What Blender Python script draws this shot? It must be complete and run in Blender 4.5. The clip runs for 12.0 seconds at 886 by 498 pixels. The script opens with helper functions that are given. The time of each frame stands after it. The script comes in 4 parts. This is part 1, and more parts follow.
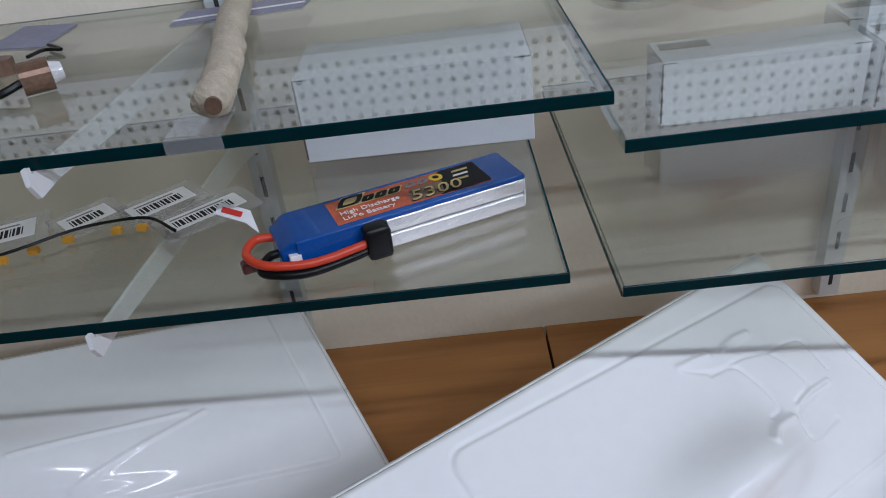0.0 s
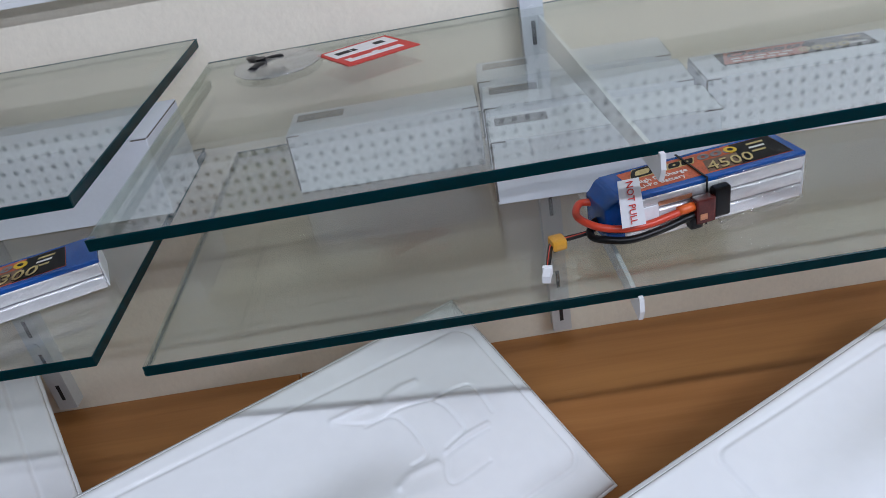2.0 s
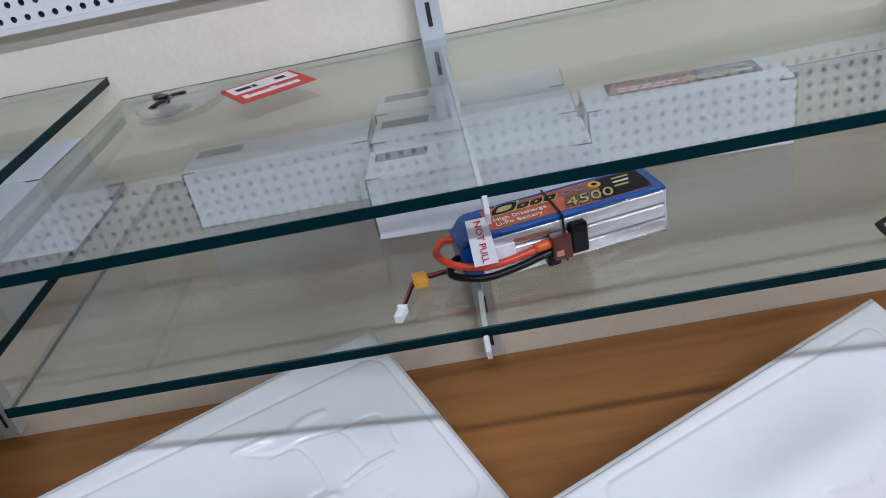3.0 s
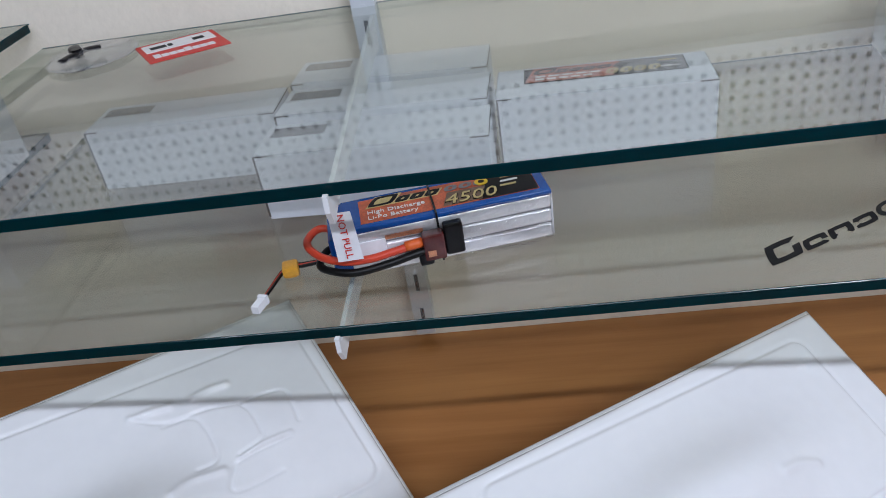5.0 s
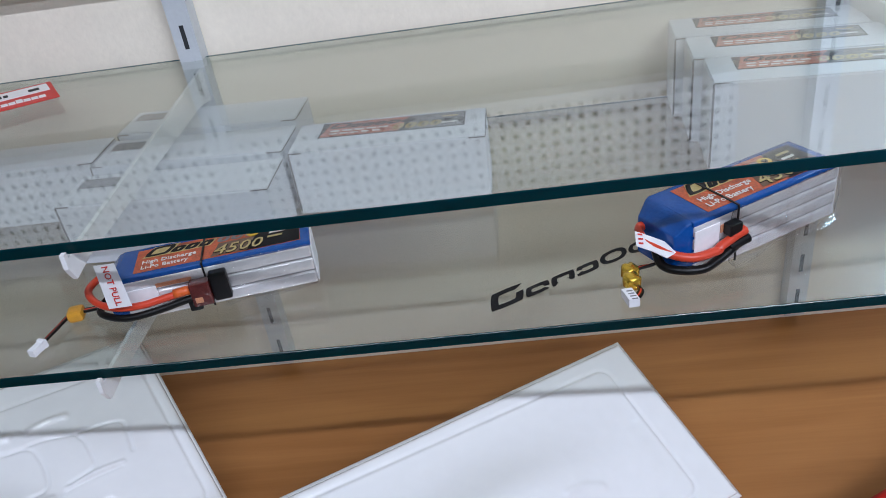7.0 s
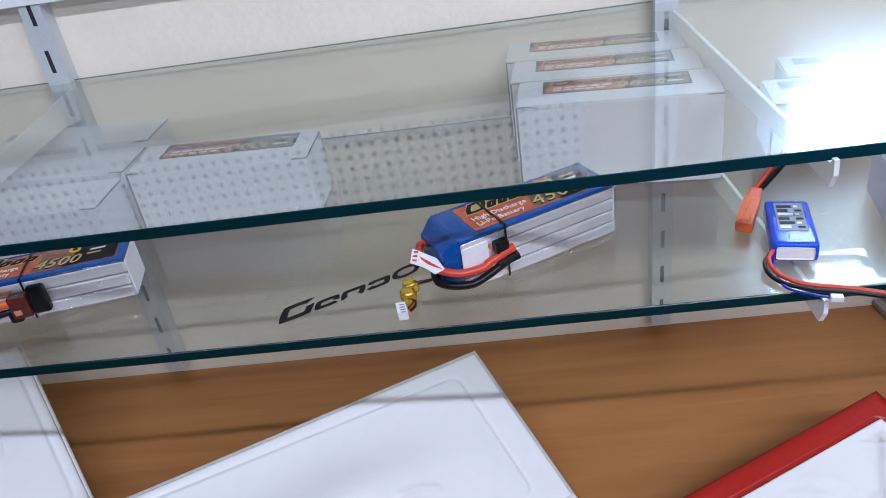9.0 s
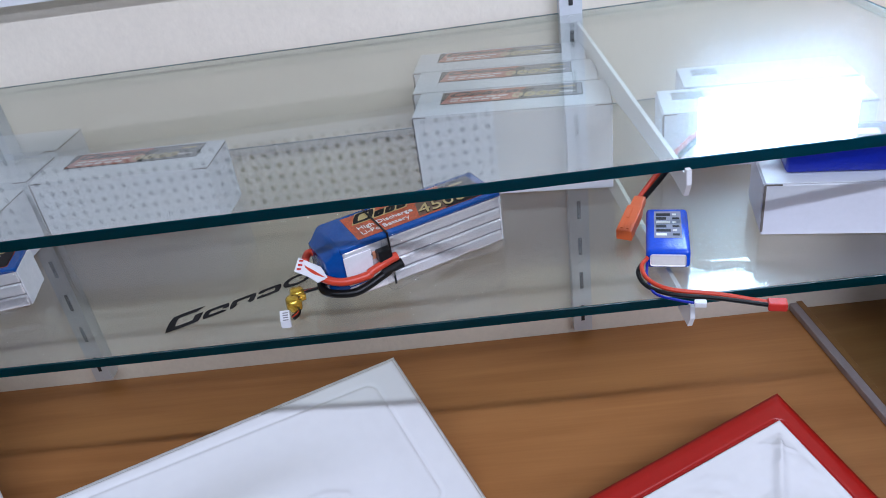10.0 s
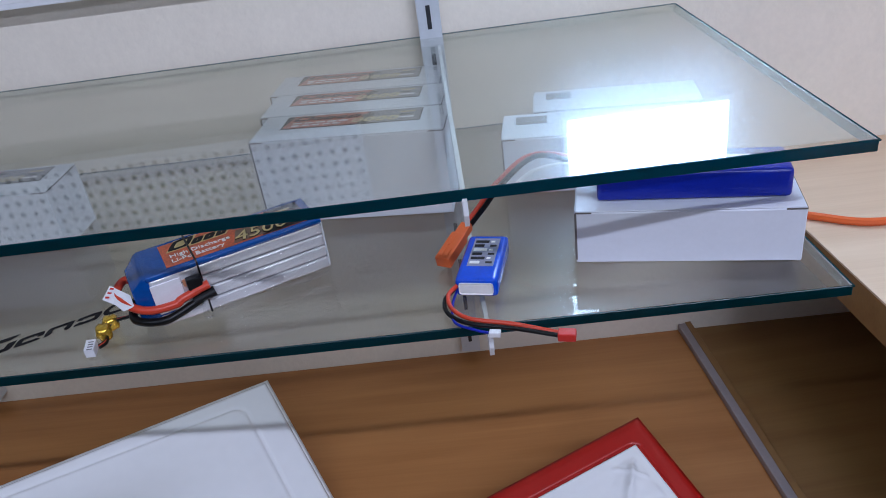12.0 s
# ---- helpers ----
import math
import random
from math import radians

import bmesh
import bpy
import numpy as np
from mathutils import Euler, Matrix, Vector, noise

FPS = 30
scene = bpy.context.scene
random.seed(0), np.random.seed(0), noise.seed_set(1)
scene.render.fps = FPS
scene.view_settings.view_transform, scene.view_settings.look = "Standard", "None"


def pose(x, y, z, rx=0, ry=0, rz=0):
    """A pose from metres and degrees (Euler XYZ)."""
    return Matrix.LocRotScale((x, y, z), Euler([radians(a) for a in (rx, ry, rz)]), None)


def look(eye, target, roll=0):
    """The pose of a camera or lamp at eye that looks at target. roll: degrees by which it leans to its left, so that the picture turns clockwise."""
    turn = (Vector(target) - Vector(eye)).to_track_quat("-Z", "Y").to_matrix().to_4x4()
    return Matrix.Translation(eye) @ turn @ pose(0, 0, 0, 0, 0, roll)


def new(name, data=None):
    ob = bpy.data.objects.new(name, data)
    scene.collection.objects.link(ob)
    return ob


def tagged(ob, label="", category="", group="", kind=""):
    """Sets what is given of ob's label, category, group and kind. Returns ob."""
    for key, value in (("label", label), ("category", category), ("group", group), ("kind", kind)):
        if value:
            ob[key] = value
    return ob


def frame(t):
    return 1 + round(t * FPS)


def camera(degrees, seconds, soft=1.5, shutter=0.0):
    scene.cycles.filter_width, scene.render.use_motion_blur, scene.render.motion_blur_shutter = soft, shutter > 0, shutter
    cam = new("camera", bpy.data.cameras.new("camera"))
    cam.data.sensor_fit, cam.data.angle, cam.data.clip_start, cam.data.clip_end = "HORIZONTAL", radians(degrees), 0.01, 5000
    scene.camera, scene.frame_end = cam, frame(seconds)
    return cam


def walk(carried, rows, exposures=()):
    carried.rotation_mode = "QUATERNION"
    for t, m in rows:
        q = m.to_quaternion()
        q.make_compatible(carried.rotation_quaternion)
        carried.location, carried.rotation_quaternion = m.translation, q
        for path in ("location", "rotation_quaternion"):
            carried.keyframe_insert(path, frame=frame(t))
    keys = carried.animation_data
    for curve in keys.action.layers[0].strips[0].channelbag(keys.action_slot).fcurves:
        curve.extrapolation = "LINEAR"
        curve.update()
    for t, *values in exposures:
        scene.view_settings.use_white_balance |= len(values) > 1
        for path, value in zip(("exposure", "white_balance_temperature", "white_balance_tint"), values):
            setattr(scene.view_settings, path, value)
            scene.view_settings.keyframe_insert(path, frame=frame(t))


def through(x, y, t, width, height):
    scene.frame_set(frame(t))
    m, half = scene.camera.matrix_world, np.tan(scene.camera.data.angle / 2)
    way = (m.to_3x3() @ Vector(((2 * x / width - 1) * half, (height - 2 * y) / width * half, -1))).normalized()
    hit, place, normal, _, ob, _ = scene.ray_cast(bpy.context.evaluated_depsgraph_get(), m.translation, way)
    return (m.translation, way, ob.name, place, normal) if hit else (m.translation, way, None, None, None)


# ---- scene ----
cam = camera(59.6, 12.0, soft=0.9)
PATH = [
    (0, (-0.004, -0.011, 1.228), (-0.07, 1.692, 0.181), -7.4),
    (0.5, (0.089, -0.026, 1.233), (0.086, 1.682, 0.193), -8.4),
    (1, (0.169, -0.034, 1.244), (0.15, 1.689, 0.229), -9.4),
    (1.5, (0.249, -0.03, 1.243), (0.21, 1.695, 0.232), -10.2),
    (2, (0.321, -0.034, 1.242), (0.257, 1.689, 0.229), -10.4),
    (2.5, (0.391, -0.042, 1.243), (0.239, 1.681, 0.238), -11.3),
    (3, (0.443, -0.032, 1.243), (0.317, 1.705, 0.258), -12.2),
    (3.5, (0.471, -0.014, 1.237), (0.349, 1.706, 0.222), -13.6),
    (5.5, (0.589, 0.007, 1.241), (0.371, 1.671, 0.153), -8.5),
    (6, (0.631, 0.001, 1.248), (0.424, 1.666, 0.158), -8.4),
    (6.5, (0.67, -0.009, 1.256), (0.484, 1.671, 0.186), -8.7),
    (7, (0.716, -0.02, 1.264), (0.562, 1.672, 0.209), -8.7),
    (7.5, (0.772, -0.029, 1.264), (0.645, 1.671, 0.217), -8.8),
    (9.5, (0.911, -0.05, 1.272), (0.739, 1.649, 0.231), -9.0),
    (10, (0.951, -0.054, 1.268), (0.836, 1.653, 0.234), -8.4),
    (10.5, (0.987, -0.06, 1.27), (0.931, 1.65, 0.235), -7.5),
    (11, (1.017, -0.064, 1.269), (0.979, 1.651, 0.239), -7.7),
    (11.5, (1.047, -0.056, 1.265), (0.988, 1.66, 0.239), -8.1),
    (12, (1.086, -0.047, 1.261), (0.994, 1.675, 0.248), -8.0),
]
walk(cam, [(t, look(eye, target, roll)) for t, eye, target, roll in PATH],
     exposures=[(0.0, -0.60, 6220, 9), (1.0, -0.58, 6220, 9), (3.5, -0.63, 6240, 10), (6.0, -0.62, 6240, 10), (7.0, -0.56, 6200, 10), (9.5, -0.58, 6020, 13), (10.5, -0.85, 5900, 14), (11.5, -1.03, 5820, 15), (12.0, -1.16, 5800, 15)])

# ---- world and light ----
world = bpy.data.worlds.new("room_world")
scene.world = world
world.use_nodes = True
world.node_tree.nodes["Background"].inputs[0].default_value = (0.85, 0.92, 1.0, 1)
world.node_tree.nodes["Background"].inputs[1].default_value = 0.25


def tube_fill_light(x, y, z, length, watts):
    data = bpy.data.lights.new("tube_fill_light", "AREA")
    data.shape, data.size, data.size_y, data.energy = "RECTANGLE", length, 0.04, watts
    data.color = (0.81, 0.86, 1.0)
    ob = new("tube_fill_light", data)
    # the tube's long side runs along the wall
    ob.matrix_world = Matrix.Translation((x, y, z)) @ Euler((radians(30), 0, 0)).to_matrix().to_4x4()
    return ob


tube_fill_light(0.2, -0.86, 2.50, 1.5, 19)
tube_fill_light(1.9, -0.86, 2.50, 1.5, 50)
# far row is unseen fill, added to weaken the front row's shadow lines
tube_fill_light(0.2, -2.05, 2.50, 1.5, 10)
tube_fill_light(1.9, -2.05, 2.50, 1.5, 34)
scene.view_settings.exposure = 0.0


# ---- materials ----
def mat(name, color, rough=0.5, metal=0.0, bump=0.0, scale=40.0, vary=0.06, spec=0.5, coat=0.0, stretch=(1, 1, 1), fine=6.0):
    m = bpy.data.materials.new(name)
    m.use_nodes = True
    nt = m.node_tree
    b = nt.nodes["Principled BSDF"]
    b.inputs["Roughness"].default_value = rough
    b.inputs["Metallic"].default_value = metal
    b.inputs["Specular IOR Level"].default_value = spec
    b.inputs["Coat Weight"].default_value = coat
    tc = nt.nodes.new("ShaderNodeTexCoord")
    mp = nt.nodes.new("ShaderNodeMapping")
    mp.inputs["Scale"].default_value = stretch
    nt.links.new(tc.outputs["Object"], mp.inputs[0])
    n1 = nt.nodes.new("ShaderNodeTexNoise")
    n1.inputs["Scale"].default_value = scale
    n1.inputs["Detail"].default_value = 5
    nt.links.new(mp.outputs[0], n1.inputs["Vector"])
    n2 = nt.nodes.new("ShaderNodeTexNoise")
    n2.inputs["Scale"].default_value = scale * fine
    n2.inputs["Detail"].default_value = 3
    nt.links.new(mp.outputs[0], n2.inputs["Vector"])
    add = nt.nodes.new("ShaderNodeMath")
    add.operation = "ADD"
    nt.links.new(n1.outputs[0], add.inputs[0])
    nt.links.new(n2.outputs[0], add.inputs[1])
    ramp = nt.nodes.new("ShaderNodeMapRange")
    ramp.inputs[1].default_value, ramp.inputs[2].default_value = 0.6, 1.4
    ramp.inputs[3].default_value, ramp.inputs[4].default_value = 1 - vary, 1 + vary
    nt.links.new(add.outputs[0], ramp.inputs[0])
    mul = nt.nodes.new("ShaderNodeVectorMath")
    mul.operation = "SCALE"
    mul.inputs[0].default_value = color[:3]
    nt.links.new(ramp.outputs[0], mul.inputs["Scale"])
    nt.links.new(mul.outputs[0], b.inputs["Base Color"])
    if bump:
        bp = nt.nodes.new("ShaderNodeBump")
        bp.inputs["Strength"].default_value = bump
        bp.inputs["Distance"].default_value = 0.002
        nt.links.new(add.outputs[0], bp.inputs["Height"])
        nt.links.new(bp.outputs[0], b.inputs["Normal"])
    return m


def wood_mat(name, dark, light, scale=1.0, rough=0.45):
    m = bpy.data.materials.new(name)
    m.use_nodes = True
    nt = m.node_tree
    b = nt.nodes["Principled BSDF"]
    b.inputs["Roughness"].default_value = rough
    tc = nt.nodes.new("ShaderNodeTexCoord")
    mp = nt.nodes.new("ShaderNodeMapping")
    mp.inputs["Scale"].default_value = (1.3 * scale, 14 * scale, 14 * scale)
    nt.links.new(tc.outputs["Object"], mp.inputs[0])
    n = nt.nodes.new("ShaderNodeTexNoise")
    n.inputs["Scale"].default_value = 2.2
    n.inputs["Detail"].default_value = 6
    n.inputs["Distortion"].default_value = 0.6
    nt.links.new(mp.outputs[0], n.inputs["Vector"])
    mp2 = nt.nodes.new("ShaderNodeMapping")
    mp2.inputs["Scale"].default_value = (6 * scale, 190 * scale, 190 * scale)
    nt.links.new(tc.outputs["Object"], mp2.inputs[0])
    n2 = nt.nodes.new("ShaderNodeTexNoise")
    n2.inputs["Scale"].default_value = 2.0
    n2.inputs["Detail"].default_value = 4
    nt.links.new(mp2.outputs[0], n2.inputs["Vector"])
    mix = nt.nodes.new("ShaderNodeMath")
    mix.operation = "MULTIPLY_ADD"
    mix.inputs[1].default_value = 0.22
    nt.links.new(n2.outputs[0], mix.inputs[0])
    nt.links.new(n.outputs[0], mix.inputs[2])
    cr = nt.nodes.new("ShaderNodeValToRGB")
    cr.color_ramp.elements[0].position, cr.color_ramp.elements[1].position = 0.34, 0.88
    cr.color_ramp.elements[0].color = (*dark, 1)
    cr.color_ramp.elements[1].color = (*light, 1)
    nt.links.new(mix.outputs[0], cr.inputs[0])
    nt.links.new(cr.outputs[0], b.inputs["Base Color"])
    bp = nt.nodes.new("ShaderNodeBump")
    bp.inputs["Strength"].default_value, bp.inputs["Distance"].default_value = 0.12, 0.001
    nt.links.new(n2.outputs[0], bp.inputs["Height"])
    nt.links.new(bp.outputs[0], b.inputs["Normal"])
    return m


def clear_mat(name, tint, rough=0.0, body=0.0, body_color=(0.9, 0.9, 0.9), dust_bloom=0.0):
    """Thin clear sheet: lets light through, tinted, with a Fresnel gloss and a little haze of its own."""
    m = bpy.data.materials.new(name)
    m.use_nodes = True
    nt = m.node_tree
    nt.nodes.remove(nt.nodes["Principled BSDF"])
    out = nt.nodes["Material Output"]
    tr = nt.nodes.new("ShaderNodeBsdfTransparent")
    tr.inputs[0].default_value = (*tint, 1)
    df = nt.nodes.new("ShaderNodeBsdfDiffuse")
    df.inputs[0].default_value = (*body_color, 1)
    mx = nt.nodes.new("ShaderNodeMixShader")
    mx.inputs[0].default_value = body
    nt.links.new(tr.outputs[0], mx.inputs[1])
    nt.links.new(df.outputs[0], mx.inputs[2])
    gl = nt.nodes.new("ShaderNodeBsdfGlossy")
    gl.inputs["Roughness"].default_value = rough
    lw = nt.nodes.new("ShaderNodeLayerWeight")
    lw.inputs[0].default_value = 0.5
    pw = nt.nodes.new("ShaderNodeMath")
    pw.operation = "POWER"
    pw.inputs[1].default_value = 4.4
    nt.links.new(lw.outputs["Facing"], pw.inputs[0])
    fr = nt.nodes.new("ShaderNodeMath")
    fr.operation = "MULTIPLY_ADD"
    fr.inputs[1].default_value, fr.inputs[2].default_value = 0.95, 0.05
    nt.links.new(pw.outputs[0], fr.inputs[0])
    m2 = nt.nodes.new("ShaderNodeMixShader")
    nt.links.new(fr.outputs[0], m2.inputs[0])
    nt.links.new(mx.outputs[0], m2.inputs[1])
    nt.links.new(gl.outputs[0], m2.inputs[2])
    last = m2
    if dust_bloom:
        # broad weak gloss: dusty glass, strengthened to imitate bloom round the lit panel's reflection
        soft_gloss = nt.nodes.new("ShaderNodeBsdfGlossy")
        soft_gloss.inputs["Roughness"].default_value = 0.36
        m3 = nt.nodes.new("ShaderNodeMixShader")
        m3.inputs[0].default_value = dust_bloom
        nt.links.new(m2.outputs[0], m3.inputs[1])
        nt.links.new(soft_gloss.outputs[0], m3.inputs[2])
        last = m3
    nt.links.new(last.outputs[0], out.inputs[0])
    return m


def glass_edge_mat(name, dark, through, share):
    """Ground edge of a thick pane: dark green, and light that runs inside the glass leaves through it."""
    m = mat(name, dark, 0.15, vary=0.3, scale=25, stretch=(1, 8, 8), spec=0.35)
    nt = m.node_tree
    tl = nt.nodes.new("ShaderNodeBsdfTranslucent")
    tl.inputs[0].default_value = (*through, 1)
    mx = nt.nodes.new("ShaderNodeMixShader")
    mx.inputs[0].default_value = share
    nt.links.new(nt.nodes["Principled BSDF"].outputs[0], mx.inputs[1])
    nt.links.new(tl.outputs[0], mx.inputs[2])
    nt.links.new(mx.outputs[0], nt.nodes["Material Output"].inputs[0])
    return m


def glow_mat(name, color, strength):
    m = bpy.data.materials.new(name)
    m.use_nodes = True
    b = m.node_tree.nodes["Principled BSDF"]
    b.inputs["Base Color"].default_value = (*color, 1)
    b.inputs["Emission Color"].default_value = (*color, 1)
    b.inputs["Emission Strength"].default_value = strength
    return m


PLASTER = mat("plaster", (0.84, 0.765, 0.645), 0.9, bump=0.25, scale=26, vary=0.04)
# colours of the unseen ceiling and walls, darkened to weaken the fill light
CEIL = mat("low_bounce_ceiling", (0.4, 0.4, 0.4), 0.9, vary=0.03)
LOWBOUNCE = mat("low_bounce_wall", (0.22, 0.21, 0.21), 0.9, vary=0.06)
FLOORM = mat("grey_floor", (0.16, 0.15, 0.14), 0.5, vary=0.1, scale=8)
DECKW = wood_mat("deck_wood", (0.345, 0.138, 0.039), (0.49, 0.220, 0.070))
PANELW = wood_mat("panel_wood", (0.20, 0.092, 0.025), (0.29, 0.150, 0.046))
TABLEW = wood_mat("table_wood", (0.62, 0.44, 0.28), (0.78, 0.60, 0.42))
STRIPM = mat("edge_strip", (0.30, 0.25, 0.245), 0.5)
METALW = mat("white_metal", (0.84, 0.85, 0.86), 0.35, vary=0.03)
RAILM = mat("grey_rail", (0.62, 0.65, 0.68), 0.35, metal=0.2, vary=0.05)
PERF = mat("perforated_metal", (0.88, 0.89, 0.90), 0.45, vary=0.03)
# dark grey that stands in for the shade behind the panel's holes
HOLESHADE = mat("hole_shade_grey", (0.17, 0.175, 0.195), 0.8, vary=0.05)
DARK = mat("dark_slot", (0.02, 0.022, 0.025), 0.6)
GLASS = clear_mat("shelf_glass", (0.950, 0.968, 0.934), dust_bloom=0.075)
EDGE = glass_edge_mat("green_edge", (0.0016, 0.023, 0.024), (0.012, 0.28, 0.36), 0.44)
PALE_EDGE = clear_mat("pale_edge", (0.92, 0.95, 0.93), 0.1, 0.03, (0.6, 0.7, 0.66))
# pale edge again, with the lit panel's brightness put into its colour
LIT_EDGE = clear_mat("lit_end_edge", (0.86, 0.91, 0.90), 0.25, 0.30, (0.75, 0.82, 0.85))
CARD = mat("white_card", (0.73, 0.745, 0.81), 0.6, vary=0.03, bump=0.05)
CARDE = mat("card_edge", (0.16, 0.14, 0.13), 0.8)
HULLP = mat("white_plastic", (0.87, 0.875, 0.88), 0.10, vary=0.02, scale=12)
REDP = mat("red_sheet", (0.41, 0.011, 0.007), 0.35, vary=0.06)
BLUEW = mat("blue_wrap", (0.004, 0.070, 0.31), 0.16, vary=0.15, bump=0.15, scale=60)
NAVY = mat("deep_blue_wrap", (0.004, 0.018, 0.36), 0.3, vary=0.12, bump=0.15, scale=60)
BRIGHTB = mat("bright_blue_wrap", (0.007, 0.075, 0.62), 0.15, vary=0.15, bump=0.15, scale=80)
FOIL = mat("silver_foil", (0.88, 0.87, 0.89), 0.2, metal=0.45, bump=0.35, scale=45, vary=0.06)
ORANGE = mat("orange_print", (0.50, 0.095, 0.032), 0.35, vary=0.5, scale=110)
BLACK = mat("black_plastic", (0.005, 0.005, 0.006), 0.35, spec=0.3)
INK = mat("black_ink", (0.007, 0.006, 0.007), 0.5, spec=0.2)
GREYINK = mat("grey_ink", (0.22, 0.21, 0.22), 0.6, vary=0.3, scale=200)
GOLDINK = mat("gold_ink", (0.55, 0.42, 0.18), 0.45, vary=0.3, scale=150)
YELLOW = mat("yellow_print", (0.8, 0.52, 0.03), 0.45)
WHITEINK = mat("white_ink", (0.82, 0.8, 0.78), 0.5)
REDINK = mat("red_ink", (0.6, 0.03, 0.02), 0.5)
REDWIRE = mat("red_wire", (0.62, 0.055, 0.022), 0.35)
BLACKWIRE = mat("black_wire", (0.005, 0.005, 0.005), 0.35, spec=0.3)
ORPLUG = mat("orange_plug", (0.70, 0.12, 0.02), 0.4)
REDPLUG = mat("red_plug", (0.09, 0.018, 0.016), 0.12, vary=0.4, scale=180)
WHITEPL = mat("white_connector", (0.82, 0.82, 0.84), 0.4)
GOLDTAPE = mat("gold_tape", (0.62, 0.30, 0.03), 0.3, vary=0.2, scale=150)
BRASS = mat("brass_foil", (0.75, 0.48, 0.06), 0.25, metal=0.8, vary=0.2, scale=200)
CLEARBAG = clear_mat("clear_bag", (0.95, 0.95, 0.95), 0.12, 0.10)
FILM = clear_mat("loose_film", (0.985, 0.985, 0.985), 0.05, 0.012)
HAZE = clear_mat("milky_film", (0.9, 0.9, 0.9), 0.2, 0.2, (0.6, 0.6, 0.62))
FOAM = mat("cream_foam", (0.48, 0.41, 0.31), 0.55, vary=0.22, bump=0.6, scale=60)
BROWNP = mat("brown_metal", (0.20, 0.12, 0.08), 0.35, metal=0.5, vary=0.3, scale=60)
BADGE = mat("dull_violet_label", (0.25, 0.25, 0.33), 0.5, vary=0.15)
PINKBAR = mat("pale_orange_print", (0.55, 0.24, 0.13), 0.5, vary=0.35, scale=260)
PANELGLOW = glow_mat("lit_panel", (0.52, 0.74, 1.0), 46.0)


# ---- mesh helpers ----
def mesh_of(name, bm, material, smooth=False):
    me = bpy.data.meshes.new(name)
    bm.normal_update()
    bm.to_mesh(me)
    bm.free()
    me.materials.append(material)
    if smooth:
        for p in me.polygons:
            p.use_smooth = True
    return me


def part(name, bm, material, parent, label="", smooth=False):
    ob = new(name, mesh_of(name, bm, material, smooth))
    ob.parent = parent
    if label:
        ob["label"] = label
    return ob


def thing(name, label, category, at=(0, 0, 0), turn=0.0, group="", kind="", m=None):
    ob = new(name)
    ob.matrix_world = m if m is not None else pose(*at, 0, 0, turn)
    return tagged(ob, label, category, group, kind)


def solid(name, bm, material, label, category="", kind="structure"):
    ob = new(name, mesh_of(name, bm, material))
    return tagged(ob, label, category or name.split("_")[0], "", kind)


def box(x0, y0, z0, x1, y1, z1, bevel=0.0, seg=2, bm=None):
    b2 = bmesh.new()
    bmesh.ops.create_cube(b2, size=1.0, matrix=Matrix.LocRotScale(((x0 + x1) / 2, (y0 + y1) / 2, (z0 + z1) / 2), None, (x1 - x0, y1 - y0, z1 - z0)))
    if bevel:
        bmesh.ops.bevel(b2, geom=b2.edges[:], offset=bevel, segments=seg, profile=0.6, affect="EDGES")
    if bm is None:
        return b2
    me = bpy.data.meshes.new("tmp")
    b2.to_mesh(me)
    b2.free()
    bm.from_mesh(me)
    bpy.data.meshes.remove(me)
    return bm


def tube(points, radius, sides=10, steps=8, flat=1.0):
    """A round cord along a smooth curve through the points."""
    pts = [Vector(p) for p in points]
    ext = [pts[0] * 2 - pts[1], *pts, pts[-1] * 2 - pts[-2]]
    path = []
    for i in range(1, len(ext) - 2):
        p0, p1, p2, p3 = ext[i - 1 : i + 3]
        for k in range(steps):
            t = k / steps
            path.append(0.5 * (2 * p1 + (p2 - p0) * t + (2 * p0 - 5 * p1 + 4 * p2 - p3) * t * t + (3 * p1 - p0 - 3 * p2 + p3) * t ** 3))
    path.append(pts[-1])
    bm = bmesh.new()
    rings = []
    side = None
    for i, p in enumerate(path):
        d = (path[min(i + 1, len(path) - 1)] - path[max(i - 1, 0)]).normalized()
        if side is None:
            side = d.cross(Vector((0, 0, 1)))
            if side.length < 0.1:
                side = d.cross(Vector((1, 0, 0)))
        side = (side - d * side.dot(d)).normalized()
        up = side.cross(d)
        rings.append([bm.verts.new(p + radius * (math.cos(a) * side + flat * math.sin(a) * up)) for a in (2 * math.pi * k / sides for k in range(sides))])
    for a, b in zip(rings, rings[1:]):
        for k in range(sides):
            bm.faces.new((a[k], a[(k + 1) % sides], b[(k + 1) % sides], b[k]))
    bm.faces.new(rings[0][::-1])
    bm.faces.new(rings[-1])
    return bm


def cyl(p, q, r, sides=16, r2=None):
    p, q = Vector(p), Vector(q)
    bm = bmesh.new()
    bmesh.ops.create_cone(bm, cap_ends=True, segments=sides, radius1=r, radius2=r if r2 is None else r2, depth=(q - p).length,
                          matrix=Matrix.Translation((p + q) / 2) @ (q - p).to_track_quat("Z", "Y").to_matrix().to_4x4())
    return bm


def plate(corners, thick):
    """A thin slab with the given upper outline, in order."""
    bm = bmesh.new()
    top = [bm.verts.new(c) for c in corners]
    low = [bm.verts.new(Vector(c) - Vector((0, 0, thick))) for c in corners]
    bm.faces.new(top)
    bm.faces.new(low[::-1])
    n = len(top)
    for i in range(n):
        bm.faces.new((top[i], low[i], low[(i + 1) % n], top[(i + 1) % n]))
    bmesh.ops.recalc_face_normals(bm, faces=bm.faces[:])
    return bm


